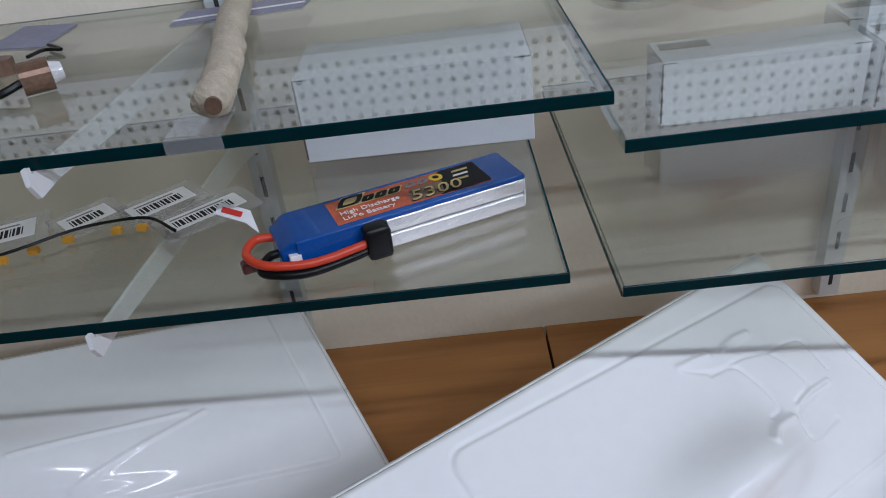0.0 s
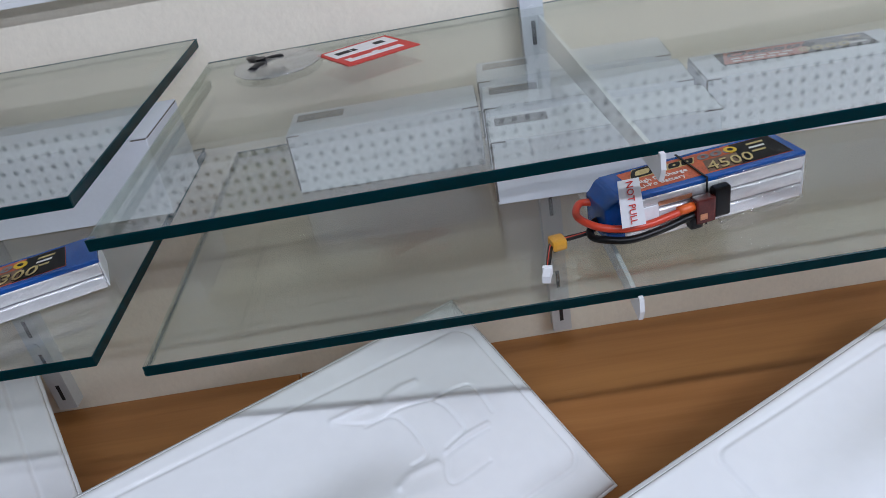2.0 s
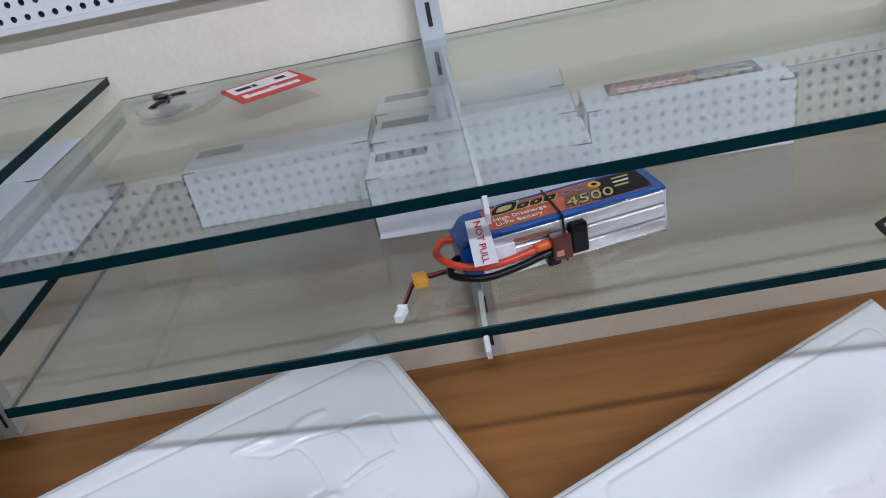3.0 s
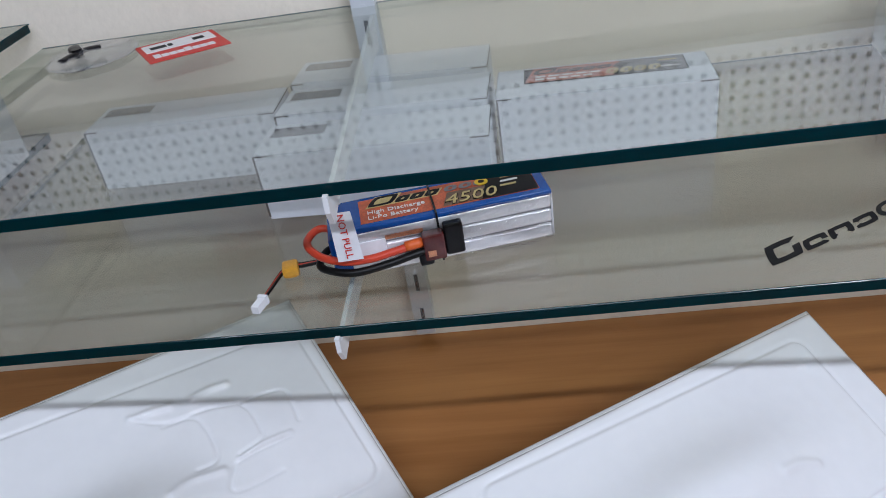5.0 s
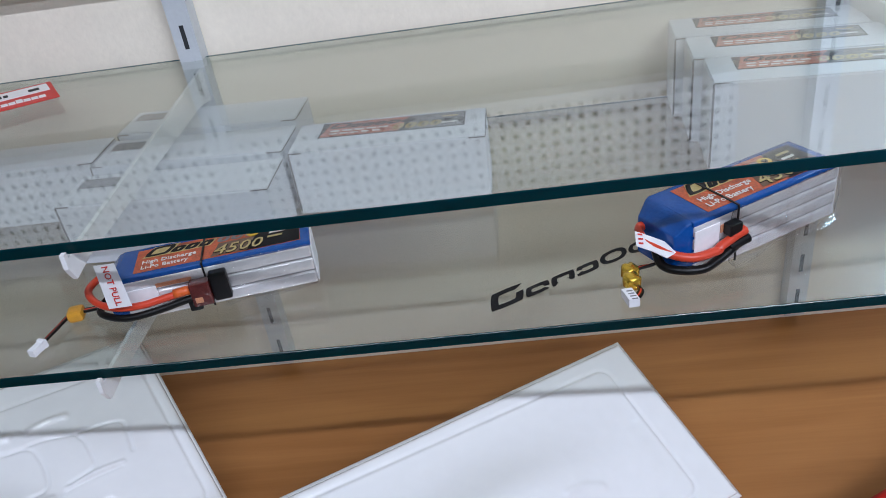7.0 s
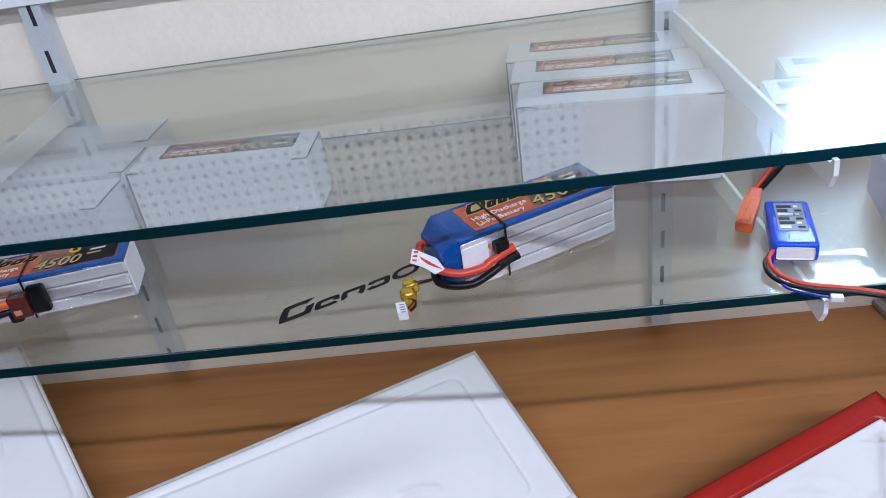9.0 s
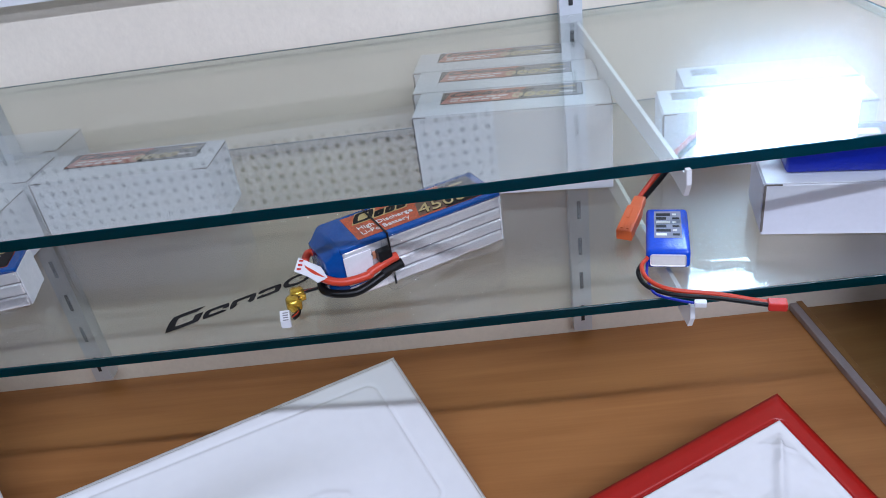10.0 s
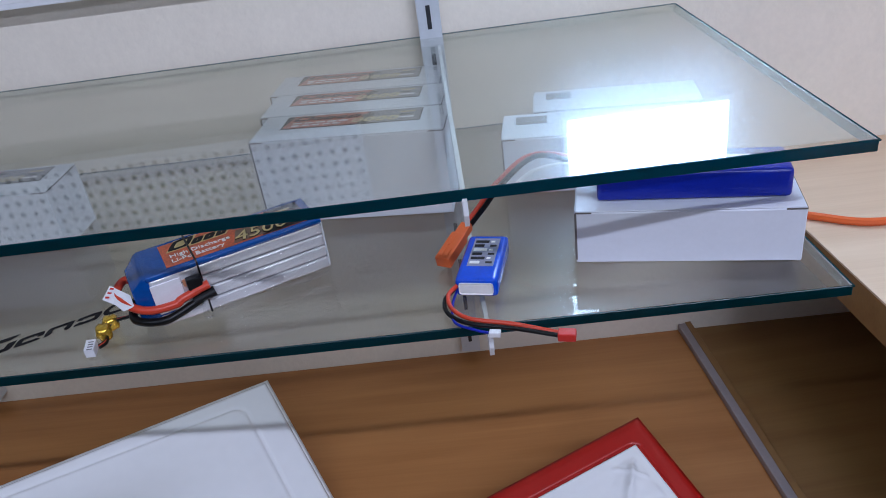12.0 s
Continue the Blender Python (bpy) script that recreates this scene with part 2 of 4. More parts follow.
def lettering(text, size, m, thick=0.0002, shear=0.0):
    """Letters in the built-in font, lying in the plane of m."""
    cu = bpy.data.curves.new("letters", "FONT")
    cu.body, cu.size, cu.extrude, cu.shear = text, size, thick, shear
    cu.resolution_u = 2
    tmp = bpy.data.objects.new("letters", cu)
    me = bpy.data.meshes.new_from_object(tmp)
    bpy.data.objects.remove(tmp)
    bm = bmesh.new()
    bm.from_mesh(me)
    bpy.data.meshes.remove(me)
    bmesh.ops.transform(bm, matrix=m, verts=bm.verts[:])
    return bm


def slant(x0, y0, x1, y1, z, lean=0.3, thick=0.0002):
    d = lean * (y1 - y0)
    return plate([(x0, y0, z), (x1, y0, z), (x1 + d, y1, z), (x0 + d, y1, z)], thick)


def slanted_frame(x0, y0, w, h, stroke, s=0.55, corner=0.3, gap=None, z=0.0003):
    """A hollow slanted shape with softened corners; gap: share of its outline left open at the right."""
    outer, inner = [], []
    n = 40
    for k in range(n + 1):
        a = 2 * math.pi * k / n
        cx, cy = math.cos(a), math.sin(a)
        e = max(abs(cx), abs(cy)) * (1 - corner) + corner
        for ring, ww, hh in ((outer, w / 2, h / 2), (inner, w / 2 - stroke * 1.5, h / 2 - stroke)):
            px, py = x0 + w / 2 + ww * cx / e, y0 + h / 2 + hh * cy / e
            ring.append((px + s * (py - y0), py))
    bm = bmesh.new()
    lo, hi = (gap if gap else (0.0, 0.0))
    for k in range(n):
        if gap and lo <= k / n < hi:
            continue
        quad_ = [outer[k], outer[k + 1], inner[k + 1], inner[k]]
        top = [bm.verts.new((x, y, z)) for x, y in quad_]
        low = [bm.verts.new((x, y, z - 0.0002)) for x, y in quad_]
        bm.faces.new(top)
        for q in range(4):
            bm.faces.new((top[q], low[q], low[(q + 1) % 4], top[(q + 1) % 4]))
    bmesh.ops.recalc_face_normals(bm, faces=bm.faces[:])
    return bm


# ---- the setting ----
WALL_Y, DECK_Z = 0.765, 0.622
LOW_Z, UP_Z = 0.940, 1.040          # tops of the two long glass shelves
GT = 0.008
solid("wall_north", box(-2.2, WALL_Y, 0, 3.6, WALL_Y + 0.12, 2.7), PLASTER, "cream rough-plastered shop wall behind the glass shelves", "wall")
# unseen walls and ceiling, added to close the room and limit bounce
solid("wall_south", box(-2.2, -3.0, 0, 3.6, -2.9, 2.7), LOWBOUNCE, "dark wall added out of view to hold back bounce light", "wall")
solid("wall_west", box(-2.3, -3.0, 0, -2.2, 0.885, 2.7), LOWBOUNCE, "dark wall added out of view to hold back bounce light", "wall")
solid("wall_east", box(3.6, -3.0, 0, 3.7, 0.885, 2.7), LOWBOUNCE, "dark wall added out of view to hold back bounce light", "wall")
solid("floor", box(-2.3, -3.0, -0.1, 3.7, 0.885, 0), FLOORM, "grey shop floor", "floor")
solid("ceiling", box(-2.3, -3.0, 2.7, 3.7, 0.885, 2.8), CEIL, "grey ceiling added out of view to hold back bounce light", "ceiling")

# long wooden display deck in two boards
deck = thing("display_deck", "orange-brown wooden display deck under the glass shelves", "deck", (0, 0, 0), kind="structure")
part("board", box(-2.2, 0.10, DECK_Z - 0.03, 0.0785, WALL_Y - 0.001, DECK_Z, 0.0015), DECKW, deck)
part("board", plate([(0.0815, WALL_Y - 0.001, DECK_Z), (0.0815, 0.10, DECK_Z), (1.4055, 0.10, DECK_Z), (1.3475, WALL_Y - 0.001, DECK_Z)], 0.03), DECKW, deck)
part("front_panel", box(-2.2, 0.12, 0.001, 1.330, 0.14, DECK_Z - 0.031), PANELW, deck)
lows = thing("side_shelf", "yellow-brown wooden shelf under the counter, past a raised strip", "shelf", (1.331, WALL_Y, 0), 5, kind="structure")
part("edge_strip", box(0.0005, -0.66, DECK_Z + 0.0003, 0.0175, -0.001, DECK_Z + 0.010, 0.002), STRIPM, lows, "dull grey-brown strip")
part("strip_top", box(0.0100, -0.66, DECK_Z + 0.0101, 0.0174, -0.001, DECK_Z + 0.0112, 0.0004, 1), PANELW, lows, "brown wooden top of the strip")
part("board", plate([(0.0180, -0.001, DECK_Z - 0.0005), (0.0180, -0.64, DECK_Z - 0.0005), (0.60, -0.60, DECK_Z - 0.0005), (0.60, -0.055, DECK_Z - 0.0005)], 0.028), PANELW, lows)
tab = thing("side_counter", "pale wooden counter beside the display deck", "counter", (0, 0, 0))
CY = -0.30                          # front of the counter, drawn forward out of view to shade the side shelf
CX = 1.3770 + 0.0873 * (WALL_Y - CY)


def counter_slab(z, thick, inset=0.0):
    return plate([(1.3770 + inset, WALL_Y - 0.001, z), (CX + inset, CY, z), (3.0, CY, z), (3.0, WALL_Y - 0.001, z)], thick)


part("top", counter_slab(0.868, 0.002), TABLEW, tab)
part("core", counter_slab(0.8658, 0.034), PANELW, tab, "brown board edge")
part("base", box(1.935, CY + 0.03, 0.001, 2.95, WALL_Y - 0.01, 0.8315), PANELW, tab)
# unseen board, added to keep lamp light from slipping under the counter
part("shade_board", box(CX + 0.005, CY + 0.005, 0.001, 1.934, CY + 0.025, 0.8315), PANELW, tab)


# ---- slotted wall rails ----
def rail(x, label):
    r = thing("wall_rail", label, "shelf rail", (x, WALL_Y, 0), group="slotted rails on the wall")
    bm = bmesh.new()
    w, d = 0.0115, 0.021
    box(-w, -d, 0.640, w, -d + 0.002, 2.3, bm=bm)
    box(-w, -d + 0.002, 0.640, -w + 0.002, -0.0005, 2.3, bm=bm)
    box(w - 0.002, -d + 0.002, 0.640, w, -0.0005, 2.3, bm=bm)
    part("channel", bm, RAILM, r)
    z = 0.655
    while z < 1.5:
        part("slot", box(-0.0022, -d - 0.0004, z, 0.0022, -d + 0.001, z + 0.024), DARK, r)
        z += 0.050
    for z in (0.741, 1.041):
        part("screw", cyl((0, -d - 0.0012, z), (0, -d + 0.001, z), 0.0042, 12), RAILM, r)
    return r


rail(0.422, "grey slotted metal shelf rail screwed to the wall")
rail(1.062, "grey slotted metal shelf rail screwed to the wall")
rail(-0.217, "grey slotted metal shelf rail screwed to the wall")


def bracket(x, z, y_front, x_back):
    """A blade that tapers to the front, with a small hook before the glass."""
    b = thing("shelf_bracket", "white sheet-metal bracket carrying a glass shelf", "bracket", (x, 0, z), group="brackets of the glass shelves")
    bm = bmesh.new()
    outline = [(WALL_Y - 0.018, 0), (y_front - 0.003, 0), (y_front - 0.003, 0.004), (y_front - 0.007, 0.004), (y_front - 0.008, -0.006),
               (y_front - 0.003, -0.016), (y_front + 0.02, -0.014), (WALL_Y - 0.06, -0.026), (WALL_Y - 0.018, -0.034)]
    lean = (x_back - x) / (WALL_Y - y_front)
    a = [bm.verts.new((lean * (y - y_front) - 0.0016, y, zz)) for y, zz in outline]
    c = [bm.verts.new((lean * (y - y_front) + 0.0016, y, zz)) for y, zz in outline]
    bm.faces.new(a)
    bm.faces.new(c[::-1])
    n = len(outline)
    for i in range(n):
        bm.faces.new((a[i], c[i], c[(i + 1) % n], a[(i + 1) % n]))
    bmesh.ops.recalc_face_normals(bm, faces=bm.faces[:])
    part("blade", bm, METALW, b)
    return b


def glass_shelf(x0, x1, z, y0, y1, label, slant=0.0, rise=0.0, dark_right=False):
    """A pane with four ground edges; slant: how much shorter its back edge is; rise: the height gained towards its right end."""
    g = thing("glass_shelf", label, "glass shelf", (0, 0, z), group="glass shelves")
    e, q = 0.0016, 0.0001

    def at(x, y):
        xr = x1 - slant * (y - y0) / (y1 - y0)
        xx = x0 + (xr - x0) * (x - x0) / (x1 - x0)
        return (xx, y, rise * (xx - x0))

    def slab(ax_, ay_, bx_, by_):
        return plate([at(ax_, ay_), at(bx_, ay_), at(bx_, by_), at(ax_, by_)], GT)

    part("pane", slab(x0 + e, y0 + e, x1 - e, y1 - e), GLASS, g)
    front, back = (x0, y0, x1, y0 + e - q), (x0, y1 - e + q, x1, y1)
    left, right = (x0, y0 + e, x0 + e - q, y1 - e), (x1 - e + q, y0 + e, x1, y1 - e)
    # right end takes the whitened copy, so that it looks lit
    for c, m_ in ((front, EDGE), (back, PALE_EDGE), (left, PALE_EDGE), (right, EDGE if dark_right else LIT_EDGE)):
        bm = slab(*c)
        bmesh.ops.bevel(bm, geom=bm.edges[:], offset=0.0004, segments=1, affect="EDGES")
        part("edge", bm, m_, g, "dark green polished edge" if m_ is EDGE else "pale green edge, whitened where the end is lit")
    # fine dark arrises of the clear edges
    arris = plate([at(x0, y1 + 0.0001), at(x1, y1 + 0.0001), at(x1, y1 + 0.0010), at(x0, y1 + 0.0010)], 0.0012)
    part("arris", arris, EDGE, g, "dark line along the back edge")
    if not dark_right:
        arris = plate([at(x1 + 0.0001, y0), at(x1 + 0.0011, y0), at(x1 + 0.0011, y1), at(x1 + 0.0001, y1)], 0.0012)
        part("arris", arris, EDGE, g, "dark line along the end edge")
    return g


glass_shelf(0.09, 1.336, UP_Z + 0.0005, 0.388, 0.755, "long clear glass shelf with dark green edges, upper level", 0.024, 0.0055)
low_glass = glass_shelf(0.09, 1.336, LOW_Z, 0.388, 0.755, "long clear glass shelf with dark green edges, lower level", 0.024)
part("edge", box(0.0893, 0.389, -0.0078, 0.0899, 0.754, -0.0050), EDGE, low_glass, "dark green lower edge")
UPA, LOWA = 1.066, 0.951
glass_shelf(-1.15, 0.0865, UPA, 0.400, 0.755, "clear glass shelf hung a little higher, beside the long one", 0.0, 0.0, True)
glass_shelf(-1.15, 0.058, LOWA, 0.394, 0.755, "clear glass shelf hung a little higher, beside the long one", 0.0, 0.0, True)
bracket(0.4435, UP_Z + 0.0018 - GT, 0.388, 0.428)
bracket(1.0805, UP_Z + 0.0054 - GT, 0.388, 1.068)
bracket(0.4285, LOW_Z - GT - 0.0003, 0.388, 0.428)
bracket(1.0870, LOW_Z - GT - 0.0003, 0.388, 1.068)
bracket(-0.2500, UPA - GT - 0.0003, 0.400, -0.212)
bracket(-0.2515, LOWA - GT - 0.0003, 0.394, -0.212)


# ---- perforated back panel above, mirrored in the glass ----
def perforated_panel(x0, nx, z0, nz, pitch, y, hole):
    p = thing("perforated_panel", "white perforated metal panel hung on the wall above the shelves", "panel", (x0, y, z0), kind="structure")
    verts, faces = [], []
    k = [(1, 0), (1, 1), (0, 1), (-1, 1), (-1, 0), (-1, -1), (0, -1), (1, -1)]
    for i in range(nx):
        for j in range(nz):
            cx, cz = (i + 0.5) * pitch, 0.006 + (j + 0.5) * pitch
            s = len(verts)
            for a, b in k:
                verts.append((cx + a * pitch / 2, 0, cz + b * pitch / 2))
            for n in range(8):
                verts.append((cx + hole * math.cos(n * math.pi / 4), 0, cz + hole * math.sin(n * math.pi / 4)))
            for n in range(8):
                faces.append((s + n, s + 8 + n, s + 8 + (n + 1) % 8, s + (n + 1) % 8))
    me = bpy.data.meshes.new("sheet")
    me.from_pydata(verts, [], faces)
    me.materials.append(PERF)
    sheet = new("sheet", me)
    sheet.parent = p
    mod = sheet.modifiers.new("thick", "SOLIDIFY")
    mod.thickness = 0.001
    w = nx * pitch
    # added sheet: its dark colour supplies the shade inside the holes
    part("hole_shade", box(0.002, 0.008, 0.0065, w - 0.002, 0.010, 0.006 + nz * pitch), HOLESHADE, p, "added dark sheet that stands in for shade in the holes")
    part("lip", box(0, -0.0008, 0, w, 0.0215, 0.006, 0.0008), METALW, p)
    return p


perforated_panel(-1.1, 148, 1.1265, 24, 0.014, 0.742, 0.0033)

# lit panel on the wall past the perforated sheet, seen only as a mirror image
lp = thing("light_panel", "bright white lit panel mounted on the wall", "lamp", (1.195, WALL_Y, 1.155))
part("housing", box(-0.006, -0.020, -0.006, 0.180, -0.0005, 0.206, 0.002), METALW, lp)
part("screen", box(0, -0.0225, 0, 0.174, -0.0204, 0.200), PANELGLOW, lp, "glowing cool white face")


# ---- cardboard boxes ----
def carton(x, y, z, w, d, h, turn, label, print_=None, tab_=None, flap=True):
    """Origin at the front left bottom corner. print_: (x0, x1) of the orange strip on the lid; tab_: grey label."""
    c = thing("cardboard_box", label, "box", (x, y, z + 0.0003), turn, group="white boxes on the lower shelf")
    part("body", box(0, 0, 0, w, d, h - 0.0012, 0.0008, 1), CARD, c)
    lid = part("lid", box(0.0004, 0.0004, h - 0.0010, w - 0.0004, d - 0.0004, h, 0.0003, 1), CARD, c)
    if flap:
        part("flap", box(-0.0006, 0.004, h * 0.25, -0.0001, d - 0.004, h - 0.002), CARD, c)
        part("slit", box(0.0, -0.0003, h - 0.0018, 0.012, 0.0002, h - 0.0008), CARDE, c, "dark gap under the lid")
        part("slit", box(w - 0.014, -0.0003, h - 0.0018, w, 0.0002, h - 0.0008), CARDE, c, "dark gap under the lid")
        part("slit", box(w - 0.0002, 0.002, h - 0.0018, w + 0.0003, d - 0.002, h - 0.0008), CARDE, c, "dark gap under the lid")
    part("side_gap", box(-0.0005, -0.0004, 0.003, 0.0011, 0.0006, h - 0.002), CARDE, c, "dark gap at the folded edge")
    if print_:
        x0, x1 = print_
        y0, y1 = d * 0.42, d * 0.93
        w_, d_ = x1 - x0, y1 - y0
        st = part("sticker", box(x0, y0, h + 0.0001, x1, y1, h + 0.0004), INK, c, "orange and dark printed sticker")
        part("print", slant(x0 + 0.0008, y0 + 0.0008, x0 + w_ * 0.55, y1 - 0.0008, h + 0.0006, 0.25, 0.0001), ORANGE, st, "orange field")
        part("print", box(x0 + w_ * 0.62, y0 + 0.0010, h + 0.0005, x1 - 0.0010, y1 - 0.0010, h + 0.0006), GREYINK, st, "mottled grey field")
        xx = x0 + w_ * 0.05
        for ww in (0.13, 0.075, 0.075, 0.075, 0.09, 0.09):
            part("logo", slanted_frame(xx, y0 + d_ * 0.55, w_ * ww, d_ * (0.36 if ww > 0.1 else 0.24), d_ * 0.075, 0.5, 0.4, None, h + 0.0009), INK, st)
            xx += w_ * ww + 0.0014
        for k in range(5):
            part("print", box(x0 + w_ * (0.07 + 0.085 * k), y0 + d_ * 0.33, h + 0.0007, x0 + w_ * (0.135 + 0.085 * k), y0 + d_ * 0.43, h + 0.0008), WHITEINK, st)
            part("print", box(x0 + w_ * (0.07 + 0.075 * k), y0 + d_ * 0.14, h + 0.0007, x0 + w_ * (0.125 + 0.075 * k), y0 + d_ * 0.24, h + 0.0008), WHITEINK, st)
        for k in range(4):
            part("print", slanted_frame(x0 + w_ * (0.50 + 0.085 * k), y0 + d_ * 0.12, w_ * 0.075, d_ * 0.36, d_ * 0.075, 0.25, 0.7, None, h + 0.0010), GOLDINK, st)
        for k in range(3):
            part("print", box(x0 + w_ * 0.84, y0 + d_ * (0.24 + 0.22 * k), h + 0.0007, x0 + w_ * (0.95 - 0.03 * (k % 2)), y0 + d_ * (0.34 + 0.22 * k), h + 0.0008), (WHITEINK, INK, GOLDINK)[k], st)
    if tab_:
        part("sticker", box(tab_[0], d * 0.55, h + 0.0001, tab_[1], d * 0.86, h + 0.0004), GREYINK, c, "small grey printed label")
    return c


carton(-0.134, 0.605, LOWA, 0.197, 0.098, 0.075, -1, "long white cardboard box standing on a glass shelf")
carton(0.176, 0.622, LOW_Z, 0.174, 0.056, 0.058, -1, "white cardboard box with a small grey label", None, (0.006, 0.05))
carton(0.352, 0.535, LOW_Z, 0.182, 0.055, 0.057, -2.5, "white cardboard box, front one of three in a row", None, (0.006, 0.05))
carton(0.354, 0.606, LOW_Z, 0.180, 0.055, 0.059, -4, "white cardboard box, middle one of three in a row", None, (0.006, 0.05))
carton(0.355, 0.672, LOW_Z, 0.180, 0.055, 0.061, -4, "white cardboard box, back one of three in a row", None, (0.006, 0.05))
carton(0.541, 0.583, LOW_Z, 0.170, 0.060, 0.060, -3, "white cardboard box with an orange printed sticker on its lid", (0.022, 0.152))
for i in range(3):
    carton(0.898 - 0.001 * i, 0.580 + 0.0595 * i, LOW_Z, 0.171, 0.057, 0.080, -7, "tall white box with an orange printed sticker on its lid", (0.022, 0.148))
carton(1.159, 0.455, LOW_Z, 0.160, 0.062, 0.044, -11, "low white box carrying a blue battery pack")
carton(1.116, 0.582, LOW_Z, 0.176, 0.056, 0.054, -7, "white cardboard box behind the blue pack", None, (0.012, 0.040))
carton(1.152, 0.648, LOW_Z, 0.155, 0.054, 0.050, -7, "white cardboard box behind the blue pack", None, (0.012, 0.036))


# ---- battery packs ----
def wrap(L, W, H):
    """Shrink-wrapped end: its far edge pinched and its upper edge sloping down."""
    bm = box(-0.0085, 0.0004, H * 0.10, L, W + 0.0006, H + 0.0001, 0.0026, 3)
    bmesh.ops.subdivide_edges(bm, edges=[e for e in bm.edges if abs(e.verts[0].co.x - e.verts[1].co.x) > 0.008], cuts=9, use_grid_fill=True)
    for v in bm.verts:
        f = smooth_step((0.0035 - v.co.x) / 0.012)
        v.co.y = W / 2 + (v.co.y - W / 2) * (1 - 0.14 * f)
        v.co.z -= max(0.0, v.co.z - H * 0.45) * 0.36 * f
        v.co += Vector((0.4, 1, 1)) * 0.0005 * noise.noise(v.co * 170)
    return bm


def smooth_step(x):
    x = min(1.0, max(0.0, x))
    return x * x * (3 - 2 * x)


def foil_cell(x0, y0, z0, x1, y1, z1, seed):
    """A flat foil pouch with a softly rippled front."""
    bm = box(x0, y0, z0, x1, y1, z1, 0.0020, 3)
    long_edges = [e for e in bm.edges if abs(e.verts[0].co.x - e.verts[1].co.x) > (x1 - x0) * 0.5]
    bmesh.ops.subdivide_edges(bm, edges=long_edges, cuts=18, use_grid_fill=True)
    for v in bm.verts:
        if v.co.y < (y0 + y1) / 2:
            v.co.y += 0.0006 * noise.noise(Vector((v.co.x * 60, v.co.z * 190, seed)))
            v.co.z += 0.0003 * noise.noise(Vector((v.co.x * 90, seed, 1.5)))
    return bm


def strap(x, W, H):
    """A thin black band round the pack."""
    bm = box(x, -0.0030, H + 0.0009, x + 0.0014, W + 0.0012, H + 0.0016)
    box(x, -0.0036, 0.0006, x + 0.0014, -0.0029, H + 0.0016, bm=bm)
    return bm


def pack(x, y, z, turn, L, W, H, layers, digits, front_blue, print_from, strap_at, label):
    """front_blue: how far the blue wrap reaches along the front; print_from: where the sticker begins."""
    p = thing("battery_pack", label, "battery", (x, y, z + 0.0006), turn, group="battery packs on the lower shelf")
    hh = (H - 0.003) / layers
    for i in range(layers):
        part("cell", foil_cell(0.0045, -0.0012, i * hh + 0.0004, L, W - 0.001, (i + 1) * hh - 0.0007, 3.7 * i + L * 90), FOIL, p, "silver foil cell", True)
    for i in range(layers - 1):
        part("seam", box(0.02, 0.0006, (i + 1) * hh - 0.0012, L - 0.0005, 0.006, (i + 1) * hh + 0.0006), GREYINK, p, "dark gap between two cells")
    part("wrap_end", wrap(0.0212, W, H), BLUEW, p, "blue shrink-wrapped end", True)
    if front_blue > 0.01:
        bm = box(0.002, -0.0022, H * 0.36, front_blue, 0.002, H - 0.0002, 0.0012, 3)
        for v in bm.verts:
            v.co.z += 0.0009 * noise.noise(v.co * 110) if v.co.z < H * 0.5 else 0
        part("front_wrap", bm, BLUEW, p, "blue wrap folded over the front", True)
    part("end_cap", box(L + 0.0001, -0.0004, 0.001, L + 0.0014, W - 0.001, H - 0.003, 0.0005, 1), WHITEPL, p)
    part("top_wrap", box(0.0030, -0.0016, H - 0.0040, L + 0.001, W + 0.0008, H + 0.00005, 0.0014, 3), BLUEW, p, "blue printed wrap", True)
    part("back_wrap", box(0.015, W - 0.0008, 0.001, L, W + 0.0008, H - 0.004, 0.0005, 1), BLUEW, p)
    # the sticker: orange field, dark field with a slanted border, prints
    a, b = print_from, L - 0.006 if front_blue < 0.01 else L - 0.022
    w = b - a
    bm = box(a, 0.0035, H + 0.0001, b, W - 0.0040, H + 0.0003)
    st = part("sticker", bm, ORANGE, p, "orange printed sticker")
    part("print", slant(a + w * 0.66, 0.0038, b - 0.0006 - 0.3 * (W - 0.0083), W - 0.0045, H + 0.0005), INK, st, "dark field of the sticker")
    part("print", plate([(b - 0.012, 0.0038, H + 0.00055), (b - 0.0003, 0.0038, H + 0.00055), (b - 0.0003, W - 0.0045, H + 0.00055), (b - 0.0115, W - 0.0045, H + 0.00055)], 0.0001), INK, st)
    part("print", slant(a + w * 0.46, W * 0.12, a + w * 0.68, W * 0.56, H + 0.0006), BROWNP, st)
    # slanted hollow shapes in place of the logo
    xx = a + w * 0.04
    for k, (ww, hh_) in enumerate(((0.150, 0.32), (0.075, 0.19), (0.075, 0.19), (0.075, 0.19))):
        part("logo", slant(xx - 0.0005, W * 0.57, xx + w * ww + 0.0006, W * (0.60 + hh_), H + 0.0006, 0.55), GOLDINK, st)
        part("logo", slanted_frame(xx, W * 0.585, w * ww, W * hh_, W * 0.058, 0.55, 0.3, None, H + 0.0009), INK, st)
        xx += w * ww + 0.0012
    for k in range(3):
        part("logo", slanted_frame(xx + w * 0.03 + k * w * 0.085, W * 0.60, w * 0.075, W * 0.20, W * 0.050, 0.3, 0.8, None, H + 0.0008), GREYINK, st)
    part("lettering", lettering("High Discharge", W * 0.165, pose(a + 0.005, W * 0.35, H + 0.0008)), WHITEINK, st)
    part("lettering", lettering("Li-Po Battery", W * 0.165, pose(a + 0.005, W * 0.165, H + 0.0008)), WHITEINK, st)
